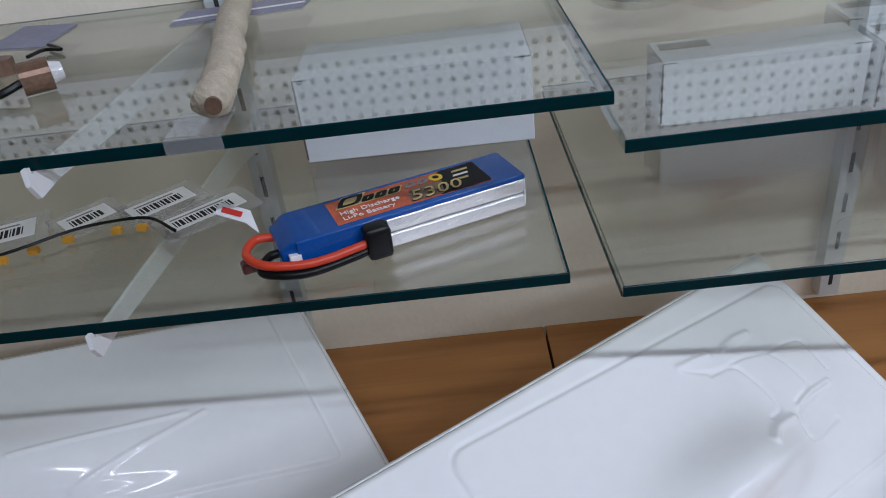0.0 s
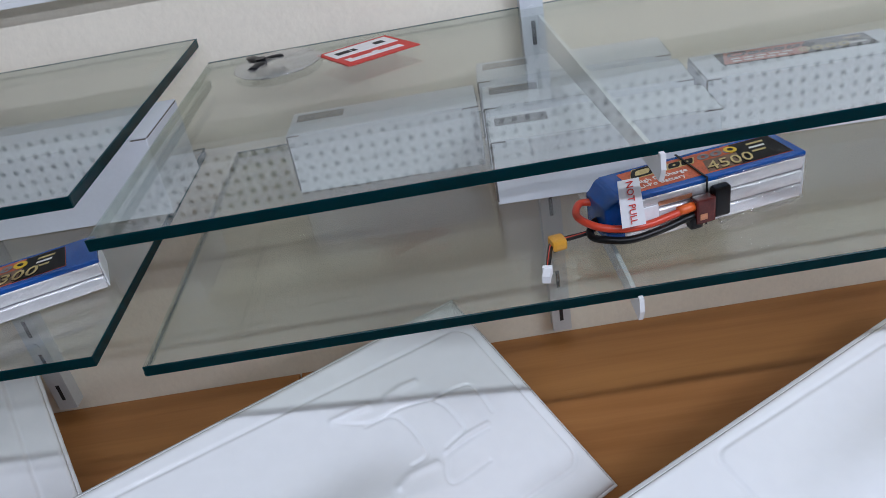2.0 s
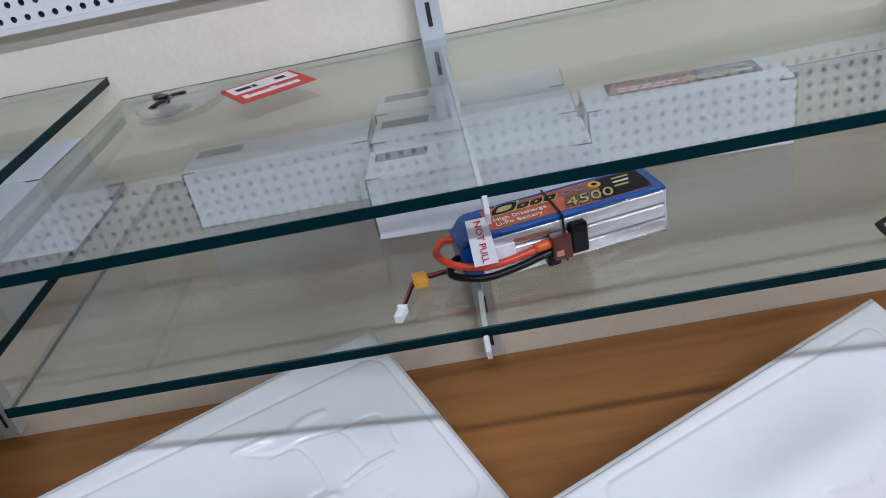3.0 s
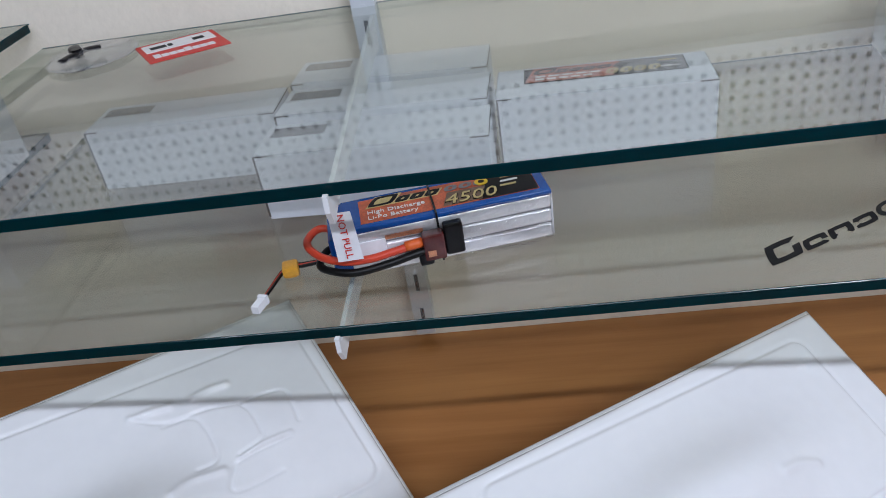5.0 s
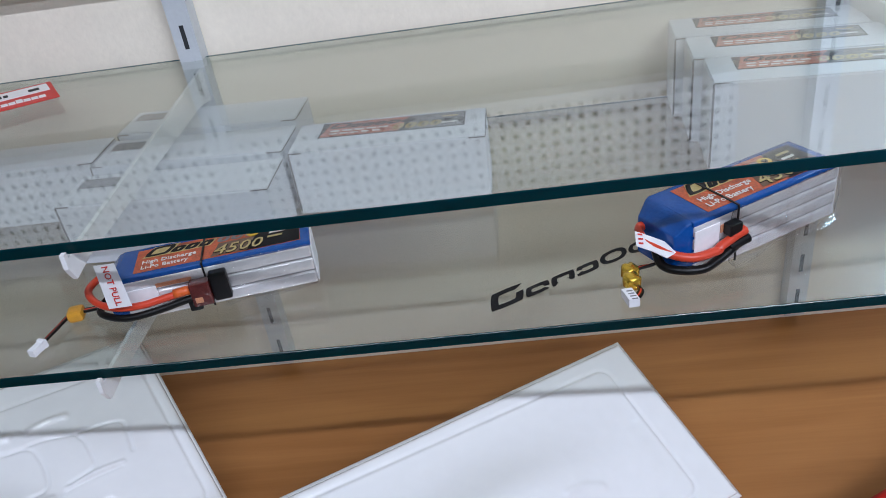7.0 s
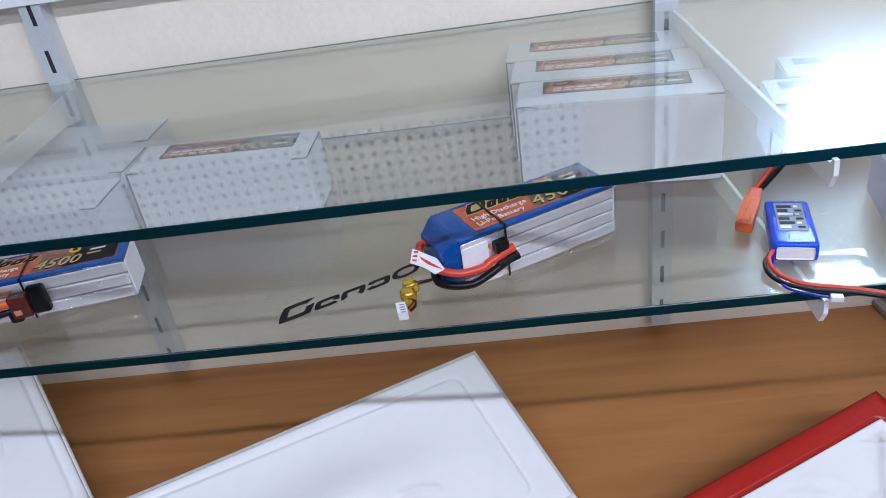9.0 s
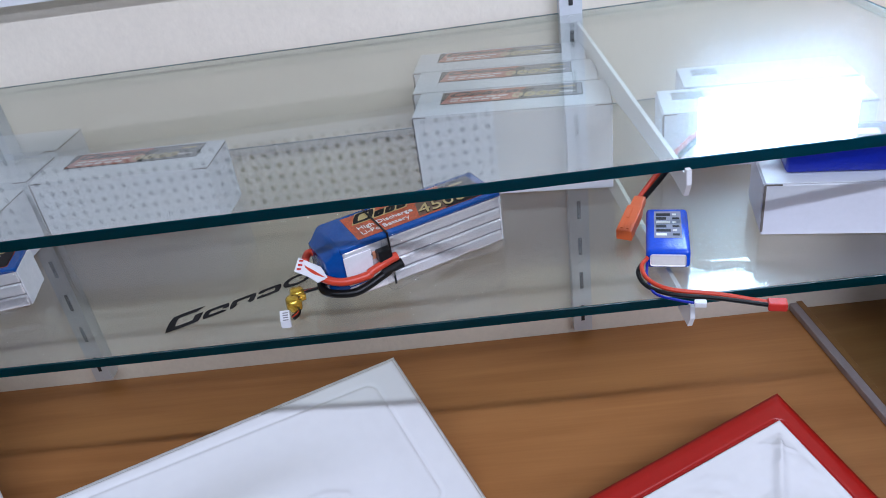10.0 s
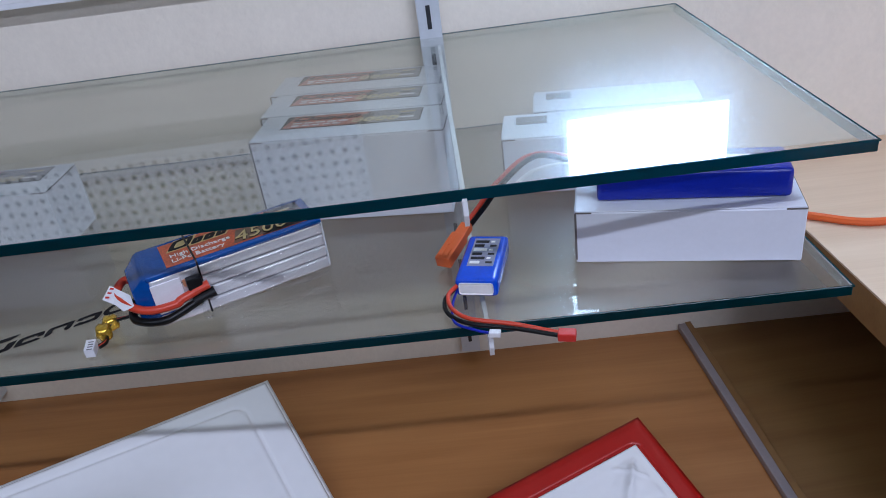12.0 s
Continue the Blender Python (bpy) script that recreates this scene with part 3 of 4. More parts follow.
    for dx, dy, dz, m_ in ((-0.0006, -0.0006, 0.0007, INK), (0.0007, 0.0004, 0.0007, INK), (0.0, 0.0, 0.0011, GOLDINK)):
        part("lettering", lettering(digits, W * 0.46, pose(a + w * 0.47 + dx, W * 0.14 + dy, H + dz), shear=0.25), m_, st)
    part("disc", cyl((a + w * 0.71, W * 0.70, H + 0.0004), (a + w * 0.71, W * 0.70, H + 0.0010), W * 0.12, 24), YELLOW, st, "yellow disc")
    part("print", cyl((a + w * 0.71, W * 0.70, H + 0.0009), (a + w * 0.71, W * 0.70, H + 0.0012), W * 0.055, 16), INK, st)
    for k in range(3):
        part("print", slant(a + w * (0.82 - 0.01 * k), W * (0.70 - 0.15 * k), a + w * (0.93 - 0.02 * k), W * (0.76 - 0.15 * k), H + 0.0008), (GOLDINK, WHITEINK, GOLDINK)[k], st)
    if strap_at:
        part("strap", strap(strap_at, W, H), BLACK, p, "thin black band round the pack")
    return p


def leads(p, W, H, reach, plug, r=0.0027, loop=0.012):
    """Thick red and black leads that leave the blue end, turn and run along the front to the plug."""
    yo = -0.0062
    part("red_lead", tube([(0.000, W * 0.70, H * 0.60), (-loop * 0.8, W * 0.80, H * 0.66), (-loop - 0.005, W * 0.45, H * 0.62), (-loop * 0.85, W * 0.08, H * 0.53), (0.0, yo, H * 0.47), (0.018, yo - 0.0025, H * 0.46), (reach * 0.6, yo - 0.002, H * 0.50), (reach, yo - 0.001, H * 0.56)], r), REDWIRE, p, smooth=True)
    part("black_lead", tube([(0.000, W * 0.45, H * 0.38), (-loop * 0.6, W * 0.48, H * 0.36), (-loop * 0.95, W * 0.20, H * 0.26), (-loop * 0.5, yo * 0.4, H * 0.25), (0.006, yo - 0.003, H * 0.24), (0.5 * reach, yo - 0.003, H * 0.28), (reach * 0.8, yo - 0.002, H * 0.34), (reach, yo - 0.001, H * 0.37)], r), BLACKWIRE, p, smooth=True)
    if plug == "square":
        part("solder_sleeve", tube([(reach - 0.014, yo - 0.0013, H * 0.54), (reach - 0.002, yo - 0.001, H * 0.56)], r * 1.25, 12, 3), ORPLUG, p, "orange shrink sleeve", True)
        q = part("plug", box(reach - 0.002, yo - 0.006, H * 0.20, reach + 0.013, yo + 0.004, H * 0.72, 0.0015), REDPLUG, p, "dark red clear power plug")
        part("blade", box(reach + 0.0005, yo - 0.0066, H * 0.30, reach + 0.006, yo - 0.0061, H * 0.42), PINKBAR, q, "metal contact seen through the plug")
        part("plug_cap", box(reach + 0.0132, yo - 0.0035, H * 0.20, reach + 0.0265, yo + 0.0042, H * 0.84, 0.0022, 3), BLACK, q, "black plug cover")
        part("plug_foot", box(reach - 0.006, yo - 0.005, H * 0.10, reach + 0.004, yo + 0.003, H * 0.34, 0.002, 2), BLACK, q, "black heat-shrink foot")
    elif plug == "sleeve":
        bm = box(reach - 0.016, yo - 0.0075, H * 0.05, reach + 0.002, yo + 0.0055, H * 0.98, 0.004, 3)
        for v in bm.verts:
            v.co += Vector((1, 0.6, 0.5)) * 0.0014 * noise.noise(v.co * 190)
        part("sleeve", bm, BLACK, p, "black taped sleeve", True)
    else:
        q = part("plug", box(reach - 0.007, yo - 0.0030, H * 0.60, reach + 0.004, yo + 0.0045, H * 0.80, 0.0012), BLACK, p, "black plug housing")
        part("pin", cyl((reach - 0.004, yo - 0.001, H * 0.56), (reach + 0.008, yo - 0.001, H * 0.60), 0.0034, 14), REDWIRE, q, "red sleeved bullet pin")
        part("pin", cyl((reach - 0.006, yo - 0.001, H * 0.38), (reach + 0.009, yo - 0.001, H * 0.43), 0.0036, 14), BLACK, q)
        part("pin", cyl((reach + 0.009, yo - 0.001, H * 0.43), (reach + 0.011, yo - 0.001, H * 0.437), 0.0040, 14), BLACK, q)


# blue pack with two flat cells, pale tag on its leads
pa = pack(-0.118, 0.423, LOWA, 21.5, 0.170, 0.043, 0.027, 2, "5300", 0.056, 0.033, 0.0, "flat blue and silver lithium battery pack with red and black leads")
leads(pa, 0.043, 0.027, 0.062, "sleeve", 0.0031, 0.024)
tg = part("tag", plate([(-0.040, 0.050, 0.038), (-0.034, 0.061, 0.040), (-0.017, 0.042, 0.037), (-0.017, 0.016, 0.032), (-0.023, 0.030, 0.035)], 0.0005), WHITEPL, pa, "white paper tag")
part("print", plate([(-0.0355, 0.049, 0.0386), (-0.033, 0.0540, 0.0394), (-0.022, 0.0410, 0.0378), (-0.0245, 0.0365, 0.0370)], 0.0003), REDINK, tg)
part("plug", box(-0.034, 0.022, 0.0, -0.024, 0.031, 0.008, 0.002), REDPLUG, pa, "dark red plug end")
part("balance_connector", box(-0.004, -0.003, 0.010, 0.004, 0.003, 0.018, 0.001), WHITEPL, pa)

# middle pack: three layers, square plug, balance lead with amber sleeve
pb = pack(0.4295, 0.4415, LOW_Z, 11.5, 0.146, 0.040, 0.0375, 3, "4500", 0.004, 0.016, 0.066, "blue and silver lithium battery pack with a dark red plug")
leads(pb, 0.040, 0.0375, 0.056, "square", 0.0028, 0.019)
tg = part("tag", plate([(-0.0035, -0.0080, 0.0570), (0.0115, -0.0100, 0.0570), (0.0135, -0.0150, 0.0230), (-0.0035, -0.0130, 0.0230)], 0.0006), WHITEPL, pb, "white paper tag with red letters")
e1 = (Vector((0.0050, -0.0140, 0.0230)) - Vector((0.0040, -0.0090, 0.0570))).normalized()
e2 = Vector((0.0150, -0.0020, 0.0))
e2 = (e2 - e1 * e2.dot(e1)).normalized()
nn = e1.cross(e2).normalized()
tm = Matrix((e1, e2, nn)).transposed().to_4x4()
if nn.z < 0:
    nn = -nn
    tm = Matrix((e1, -e2, nn)).transposed().to_4x4()
tm.translation = Vector((0.0020, -0.0090, 0.0560)) + nn * 0.0008
part("lettering", lettering("NOT PULL", 0.0068, tm), REDINK, tg)
for k, m_ in ((0, BLACKWIRE), (1, REDWIRE), (2, BLACKWIRE)):
    part("balance_wire", tube([(0.004, 0.018, 0.012), (-0.016, 0.016 + 0.001 * k, 0.008), (-0.030, 0.018 + 0.0016 * k, 0.006), (-0.043, 0.019 + 0.0018 * k, 0.005), (-0.053, 0.002 + 0.0016 * k, 0.004), (-0.059, -0.011 + 0.0012 * k, 0.0035)], 0.0012, 6), m_, pb)
part("sleeve", box(-0.046, 0.013, 0.0005, -0.034, 0.026, 0.0095, 0.003), GOLDTAPE, pb, "amber sleeve on the balance lead")
part("patch", box(0.0080, -0.0022, 0.010, 0.0300, -0.0012, 0.0270, 0.0004, 1), WHITEPL, pb, "white paper patch")
part("print", box(0.0300, -0.0020, 0.0255, 0.0560, -0.0012, 0.0285), PINKBAR, pb, "faded red printed strip")
con = part("balance_connector", plate([(-0.0560, -0.0100, 0.0060), (-0.0608, -0.0075, 0.0060), (-0.0668, -0.0190, 0.0060), (-0.0620, -0.0215, 0.0060)], 0.0055), WHITEPL, pb)
part("lip", plate([(-0.0554, -0.0095, 0.0066), (-0.0614, -0.0064, 0.0066), (-0.0628, -0.0090, 0.0066), (-0.0568, -0.0121, 0.0066)], 0.0064), WHITEPL, con)

# right pack: four layers, clear film, black plug, gilt sleeve
pc = pack(0.8405, 0.4265, LOW_Z, 27.5, 0.139, 0.046, 0.0445, 4, "4500", 0.002, 0.020, 0.040, "thick blue and silver lithium battery pack in clear film")
leads(pc, 0.046, 0.0445, 0.036, "small", 0.0032, 0.014)
tg = part("tag", plate([(-0.029, 0.018, 0.030), (-0.021, 0.030, 0.033), (-0.017, 0.022, 0.032), (-0.010, 0.012, 0.029), (-0.010, 0.000, 0.026), (-0.018, 0.000, 0.025), (-0.022, 0.010, 0.027)], 0.0006), WHITEPL, pc, "folded white paper tag with red print")
for k in range(3):
    part("print", plate([(-0.0270 + 0.0024 * k, 0.0180 + 0.0036 * k, 0.0306 + 0.0009 * k), (-0.0245 + 0.0024 * k, 0.0160 + 0.0036 * k, 0.0304 + 0.0009 * k), (-0.0237 + 0.0024 * k, 0.0172 + 0.0036 * k, 0.0308 + 0.0009 * k), (-0.0262 + 0.0024 * k, 0.0192 + 0.0036 * k, 0.0310 + 0.0009 * k)], 0.0002), REDINK, tg)
for k, m_ in ((0, BLACKWIRE), (1, REDWIRE), (2, BLACKWIRE)):
    part("balance_wire", tube([(0.004, 0.018, 0.012), (-0.014, 0.016, 0.010), (-0.026, 0.020 + 0.001 * k, 0.008), (-0.034, 0.016 + 0.0012 * k, 0.006), (-0.036, 0.003 + 0.0016 * k, 0.004), (-0.042, -0.002 + 0.0016 * k, 0.004)], 0.0012, 6), m_, pc)
for bx0, by0 in ((-0.0365, 0.0135), (-0.0300, 0.0235)):
    bm = box(bx0 - 0.0055, by0 - 0.0055, 0.0005, bx0 + 0.0055, by0 + 0.0055, 0.0115, 0.0038, 3)
    for v in bm.verts:
        v.co += Vector((1, 1, 0.5)) * 0.0016 * noise.noise(v.co * 260)
    part("sleeve", bm, BRASS, pc, "crumpled gilt foil sleeve", True)
con = part("balance_connector", plate([(-0.0425, 0.0060, 0.0075), (-0.0490, 0.0090, 0.0075), (-0.0525, -0.0040, 0.0075), (-0.0460, -0.0070, 0.0075)], 0.0065), WHITEPL, pc)
for k in range(4):
    part("slot", plate([(-0.0442 - 0.0008 * k, 0.0035 - 0.003 * k, 0.0078), (-0.0478 - 0.0008 * k, 0.0052 - 0.003 * k, 0.0078), (-0.0481 - 0.0008 * k, 0.0042 - 0.003 * k, 0.0078), (-0.0445 - 0.0008 * k, 0.0025 - 0.003 * k, 0.0078)], 0.0002), GREYINK, con)
part("patch", box(0.0040, -0.0022, 0.018, 0.026, -0.0012, 0.037, 0.0004, 1), WHITEPL, pc, "white paper patch")
part("print", box(0.0270, -0.0020, 0.0280, 0.0340, -0.0012, 0.0340), PINKBAR, pc, "faded red printed strip")



def crumpled_film(p, x0, x1, H, skirt, seed):
    """Thin clear film down the front of a pack, running out onto the glass."""
    n, k = 60, 26
    verts, faces = [], []
    for i in range(n + 1):
        for j in range(k + 1):
            f, g = i / n, j / k
            x = x0 + (x1 - x0) * f
            w = noise.noise(Vector((x * 70, g * 5, seed))) + 0.7 * noise.noise(Vector((x * 190, g * 9, seed + 5)))
            if g < 0.6:
                z, y = H * (0.97 - g / 0.6 * 0.93), -0.0032 - 0.0011 * w
            else:
                e = (g - 0.6) / 0.4
                reach = skirt * (0.6 + 0.4 * math.sin(9 * f + seed))
                z, y = 0.0012 + H * 0.04 * (1 - e) + max(0, 0.0022 * w) * min(1, 3 * e), -0.0033 - reach * e
            verts.append((x + 0.0008 * w, y, z))
    for i in range(n):
        for j in range(k):
            q = i * (k + 1) + j
            faces.append((q, q + 1, q + k + 2, q + k + 1))
    me = bpy.data.meshes.new("film")
    me.from_pydata(verts, [], faces)
    me.materials.append(FILM)
    for f in me.polygons:
        f.use_smooth = True
    ob = new("film", me)
    ob.parent = p
    mod = ob.modifiers.new("thick", "SOLIDIFY")
    mod.thickness = 0.00012
    tagged(ob, "crumpled clear plastic film")


crumpled_film(pb, 0.075, 0.146, 0.0375, 0.006, 2)
crumpled_film(pc, 0.034, 0.139, 0.0445, 0.009, 7)

# navy pack lying on the low white box, its leads reaching forward to an orange plug
bx = Matrix.Translation((1.159, 0.455, 0)) @ pose(0, 0, 0, 0, 0, -11)
pn = thing("battery_pack", "long deep-blue shrink-wrapped battery pack lying on a white box", "battery", m=bx @ pose(0.016, 0.014, LOW_Z + 0.0448), group="battery packs on the lower shelf")
part("body", box(0, 0, 0, 0.136, 0.040, 0.0225, 0.004, 3), NAVY, pn, smooth=True)
st = part("sticker", box(0.02, 0.010, 0.02255, 0.12, 0.034, 0.0228), CLEARBAG, pn, "pale printed patch")
for k in range(4):
    part("print", box(0.028 + 0.022 * k, 0.016, 0.0229, 0.044 + 0.022 * k, 0.026, 0.0231), WHITEINK, st)
sock = thing("power_plug", "orange plug on red and black leads from the deep-blue pack", "plug", (0, 0, LOW_Z))
pm = Matrix.Translation((1.0570, 0.4640, 0.0080)) @ (Vector((0.0230, 0.0420, 0.0090)).to_track_quat("Y", "Z").to_matrix().to_4x4())
bm = box(-0.0062, 0, -0.0048, 0.0062, 0.032, 0.0048, 0.0010)
box(-0.0048, 0.0318, -0.0036, 0.0048, 0.046, 0.0036, 0.0012, bm=bm)
bmesh.ops.transform(bm, matrix=pm, verts=bm.verts[:])
hs = part("housing", bm, ORPLUG, sock)
for x0, y0, y1 in ((-0.0035, 0.003, 0.012), (0.0012, 0.003, 0.012), (-0.0028, 0.016, 0.028)):
    bm = box(x0, y0, 0.0044, x0 + 0.0024, y1, 0.0054, 0.0003, 1)
    bmesh.ops.transform(bm, matrix=pm, verts=bm.verts[:])
    part("rib", bm, ORPLUG, hs)
part("red_lead", tube([(1.0790, 0.506, 0.0170), (1.090, 0.510, 0.029), (1.107, 0.516, 0.046), (1.135, 0.520, 0.064), (1.168, 0.510, 0.062), (1.185, 0.484, 0.056)], 0.0024), REDWIRE, sock)
part("black_lead", tube([(1.0815, 0.504, 0.0165), (1.094, 0.506, 0.030), (1.112, 0.510, 0.049), (1.140, 0.514, 0.066), (1.172, 0.500, 0.060), (1.188, 0.478, 0.054)], 0.0022), BLACKWIRE, sock)
part("white_lead", tube([(1.112, 0.487, 0.050), (1.135, 0.500, 0.060), (1.165, 0.500, 0.062), (1.187, 0.481, 0.058)], 0.0016), WHITEPL, sock)

# small bright blue pack at the shelf's front
ps = thing("battery_pack", "small bright-blue battery pack with thin red and black leads", "battery", (1.0655, 0.4265, LOW_Z + 0.0005), -13, group="battery packs on the lower shelf")
part("body", box(0, 0, 0, 0.0315, 0.064, 0.0155, 0.004, 3), BRIGHTB, ps, smooth=True)
part("cell_end", box(0.003, -0.0006, 0.003, 0.0285, 0.0006, 0.0125, 0.002), WHITEINK, ps, "pale open cell end")
st = part("sticker", box(0.006, 0.018, 0.01555, 0.026, 0.058, 0.0158), BADGE, ps, "grey printed sticker")
for k in range(6):
    part("print", box(0.0075, 0.021 + 0.0060 * k, 0.0159, 0.0150 + 0.003 * (k % 2), 0.0245 + 0.0060 * k, 0.0161), INK if k % 3 else WHITEINK, st)
    part("print", box(0.0195, 0.0215 + 0.0060 * k, 0.0159, 0.0245 - 0.002 * (k % 2), 0.0240 + 0.0060 * k, 0.0161), WHITEINK if k % 2 else INK, st)
part("red_lead", tube([(0.001, 0.001, 0.009), (-0.003, -0.010, 0.008), (0.002, -0.022, 0.005), (0.017, -0.032, 0.004), (0.048, -0.0365, 0.004), (0.080, -0.0440, 0.0035)], 0.0016), REDWIRE, ps)
part("black_lead", tube([(-0.001, 0.001, 0.006), (-0.0055, -0.012, 0.005), (0.000, -0.026, 0.003), (0.017, -0.0355, 0.0025), (0.048, -0.040, 0.003), (0.080, -0.0470, 0.0035)], 0.0016), BLACKWIRE, ps)
part("blue_lead", tube([(0.001, 0.001, 0.005), (0.001, -0.016, 0.004), (0.006, -0.034, 0.002), (0.022, -0.042, 0.002), (0.032, -0.0445, 0.002)], 0.0010), NAVY, ps)
part("plug", box(0.0785, -0.0495, 0.0, 0.0905, -0.0415, 0.006, 0.001), REDINK, ps, "small red plug")
part("balance_connector", box(0.032, -0.0475, 0.0, 0.040, -0.0425, 0.004, 0.0008), WHITEPL, ps)

# decal on the lower glass: slanted bars in place of its letters
dc = thing("shelf_decal", "black slanted logo decal stuck on the glass shelf", "decal", (0.703, 0.409, LOW_Z + 0.0004), 27)


xx = 0.0
for w, h, stroke, corner, gap in ((0.0270, 0.0185, 0.0042, 0.2, (0.02, 0.11)), (0.0200, 0.0105, 0.0032, 0.3, (0.90, 0.97)), (0.0200, 0.0105, 0.0032, 0.2, (0.65, 0.85)),
                                  (0.0195, 0.0105, 0.0032, 0.3, (0.44, 0.56)), (0.0240, 0.0140, 0.0030, 0.8, None), (0.0200, 0.0120, 0.0027, 0.8, (0.0, 0.1))):
    part("bar", slanted_frame(xx, 0, w, h, stroke, 0.55, corner, gap), INK, dc)
    xx += w + 0.0016


# ---- vacuum-formed white shells on the deck ----
def shell(tip, right, left, reach, label, material, form, inner, names=("rim", "sheet"), nu=230, nv=140, name="plastic_shell", category="model shell", group="white plastic shells on the deck"):
    """A sheet with its far corner at tip; right and left are the corners next to it. form(u, v): relief in metres, u, v in metres
    from the tip along left and right. inner(u, v) is positive inside the moulded field."""
    T, R, Lc = Vector(tip), Vector(right), Vector(left)
    a, b = (Lc - T) * reach, R - T
    la, lb = a.length, b.length
    n = b.cross(a).normalized()
    flip = n.z < 0
    if flip:
        n = -n
    sh = thing(name, label, category, (0, 0, 0), group=group)
    verts = []
    for i in range(nu + 1):
        for j in range(nv + 1):
            u, v = la * i / nu, lb * j / nv
            verts.append(T + a * (i / nu) + b * (j / nv) + n * form(u, v, la, lb))
    fields = ([], [])
    for i in range(nu):
        for j in range(nv):
            k = i * (nv + 1) + j
            f = (k, k + 1, k + nv + 2, k + nv + 1)
            fields[len(names) > 1 and inner(la * (i + 0.5) / nu, lb * (j + 0.5) / nv, la, lb) > 0].append(f if not flip else f[::-1])
    for part_name, faces in zip(names, fields):
        if not faces:
            continue
        used = {k: q for q, k in enumerate(sorted({k for f in faces for k in f}))}
        me = bpy.data.meshes.new(part_name)
        me.from_pydata([verts[k] for k in used], [], [tuple(used[k] for k in f) for f in faces])
        me.materials.append(material)
        for p in me.polygons:
            p.use_smooth = True
        ob = new(part_name, me)
        ob.parent = sh
        mod = ob.modifiers.new("thick", "SOLIDIFY")
        mod.thickness = 0.0018
        mod.offset = -1
    return sh


def smooth01(x):
    x = min(1.0, max(0.0, x))
    return x * x * (3 - 2 * x)


def rrect(u, v, u0, v0, u1, v1, r):
    """Signed distance inside a rounded rectangle (positive inside)."""
    cu, cv = (u0 + u1) / 2, (v0 + v1) / 2
    du, dv = abs(u - cu) - (u1 - u0) / 2 + r, abs(v - cv) - (v1 - v0) / 2 + r
    return r - (math.hypot(max(du, 0), max(dv, 0)) + min(max(du, dv), 0))


def ridge(u, v, pts, width, height):
    """A soft ridge along a polyline."""
    reach = 3 * width
    best = 1.0
    for (a0, b0), (a1, b1) in zip(pts, pts[1:]):
        if u < min(a0, a1) - reach or u > max(a0, a1) + reach or v < min(b0, b1) - reach or v > max(b0, b1) + reach:
            continue
        dx, dy = a1 - a0, b1 - b0
        t = min(1, max(0, ((u - a0) * dx + (v - b0) * dy) / (dx * dx + dy * dy)))
        best = min(best, math.hypot(u - a0 - t * dx, v - b0 - t * dy))
    return height * math.exp(-(best / width) ** 2) if best < reach else 0.0


def sweep(*pts, n=6):
    """A smooth run of points through the given ones."""
    q = [Vector((*p, 0)) for p in pts]
    q = [q[0] * 2 - q[1], *q, q[-1] * 2 - q[-2]]
    out = []
    for i in range(1, len(q) - 2):
        for k in range(n):
            t = k / n
            r = 0.5 * (2 * q[i] + (q[i + 1] - q[i - 1]) * t + (2 * q[i - 1] - 5 * q[i] + 4 * q[i + 1] - q[i + 2]) * t * t + (3 * q[i] - q[i - 1] - 3 * q[i + 1] + q[i + 2]) * t ** 3)
            out.append((r.x, r.y))
    out.append(pts[-1])
    return out


def curl(u, v, la, lb):
    """The rim of the sheet turns down a little."""
    e = min(u, v, lb - v)
    return -0.006 * (1 - smooth01(e / 0.010)) ** 2


def in_sheet(u, v, la, lb):
    """Inside the rim that turns down."""
    return min(u, v, lb - v) - 0.0035


def in_a(u, v, la, lb):
    return rrect(u, v, 0.038, -0.2, la + 0.2, 0.203, 0.012)


def form_a(u, v, la, lb):
    d = in_a(u, v, la, lb)
    z = 0.004 * smooth01(d / 0.003) - 0.001 * math.exp(-(d / 0.0025) ** 2)
    z += 0.026 * math.exp(-(((u - 0.33) / 0.15) ** 2 + ((v - 0.14) / 0.045) ** 2)) * smooth01(d / 0.03)
    z += ridge(u, v, [(0.325, 0.137), (0.160, 0.118)], 0.0022, 0.0020) + ridge(u, v, [(0.285, 0.181), (0.143, 0.120)], 0.0022, 0.0020)
    return curl(u, v, la, lb) + z


B_LINES = [
    (sweep((0.193, 0.059), (0.167, 0.076), (0.129, 0.080), (0.100, 0.088), (0.072, 0.091), (0.057, 0.096), (0.056, 0.111), (0.059, 0.131)), 0.0017, -0.0017),
    (sweep((0.171, 0.078), (0.145, 0.082), (0.138, 0.096), (0.138, 0.119), (0.144, 0.134), (0.162, 0.136)), 0.0018, -0.0018),
    (sweep((0.100, 0.089), (0.095, 0.103), (0.095, 0.122), (0.099, 0.133), (0.123, 0.138)), 0.0018, -0.0016),
    (sweep((0.125, 0.141), (0.104, 0.138), (0.072, 0.139)), 0.0024, 0.0022),
    (sweep((0.074, 0.142), (0.122, 0.143), (0.134, 0.150), (0.142, 0.169), (0.095, 0.169)), 0.0019, -0.0017),
    (sweep((0.137, 0.064), (0.119, 0.062), (0.102, 0.064)), 0.0036, 0.0030),
    (sweep((0.193, 0.058), (0.176, 0.059), (0.157, 0.062)), 0.0036, 0.0030),
    (sweep((0.190, 0.150), (0.171, 0.144), (0.142, 0.146)), 0.0040, 0.0034),
]


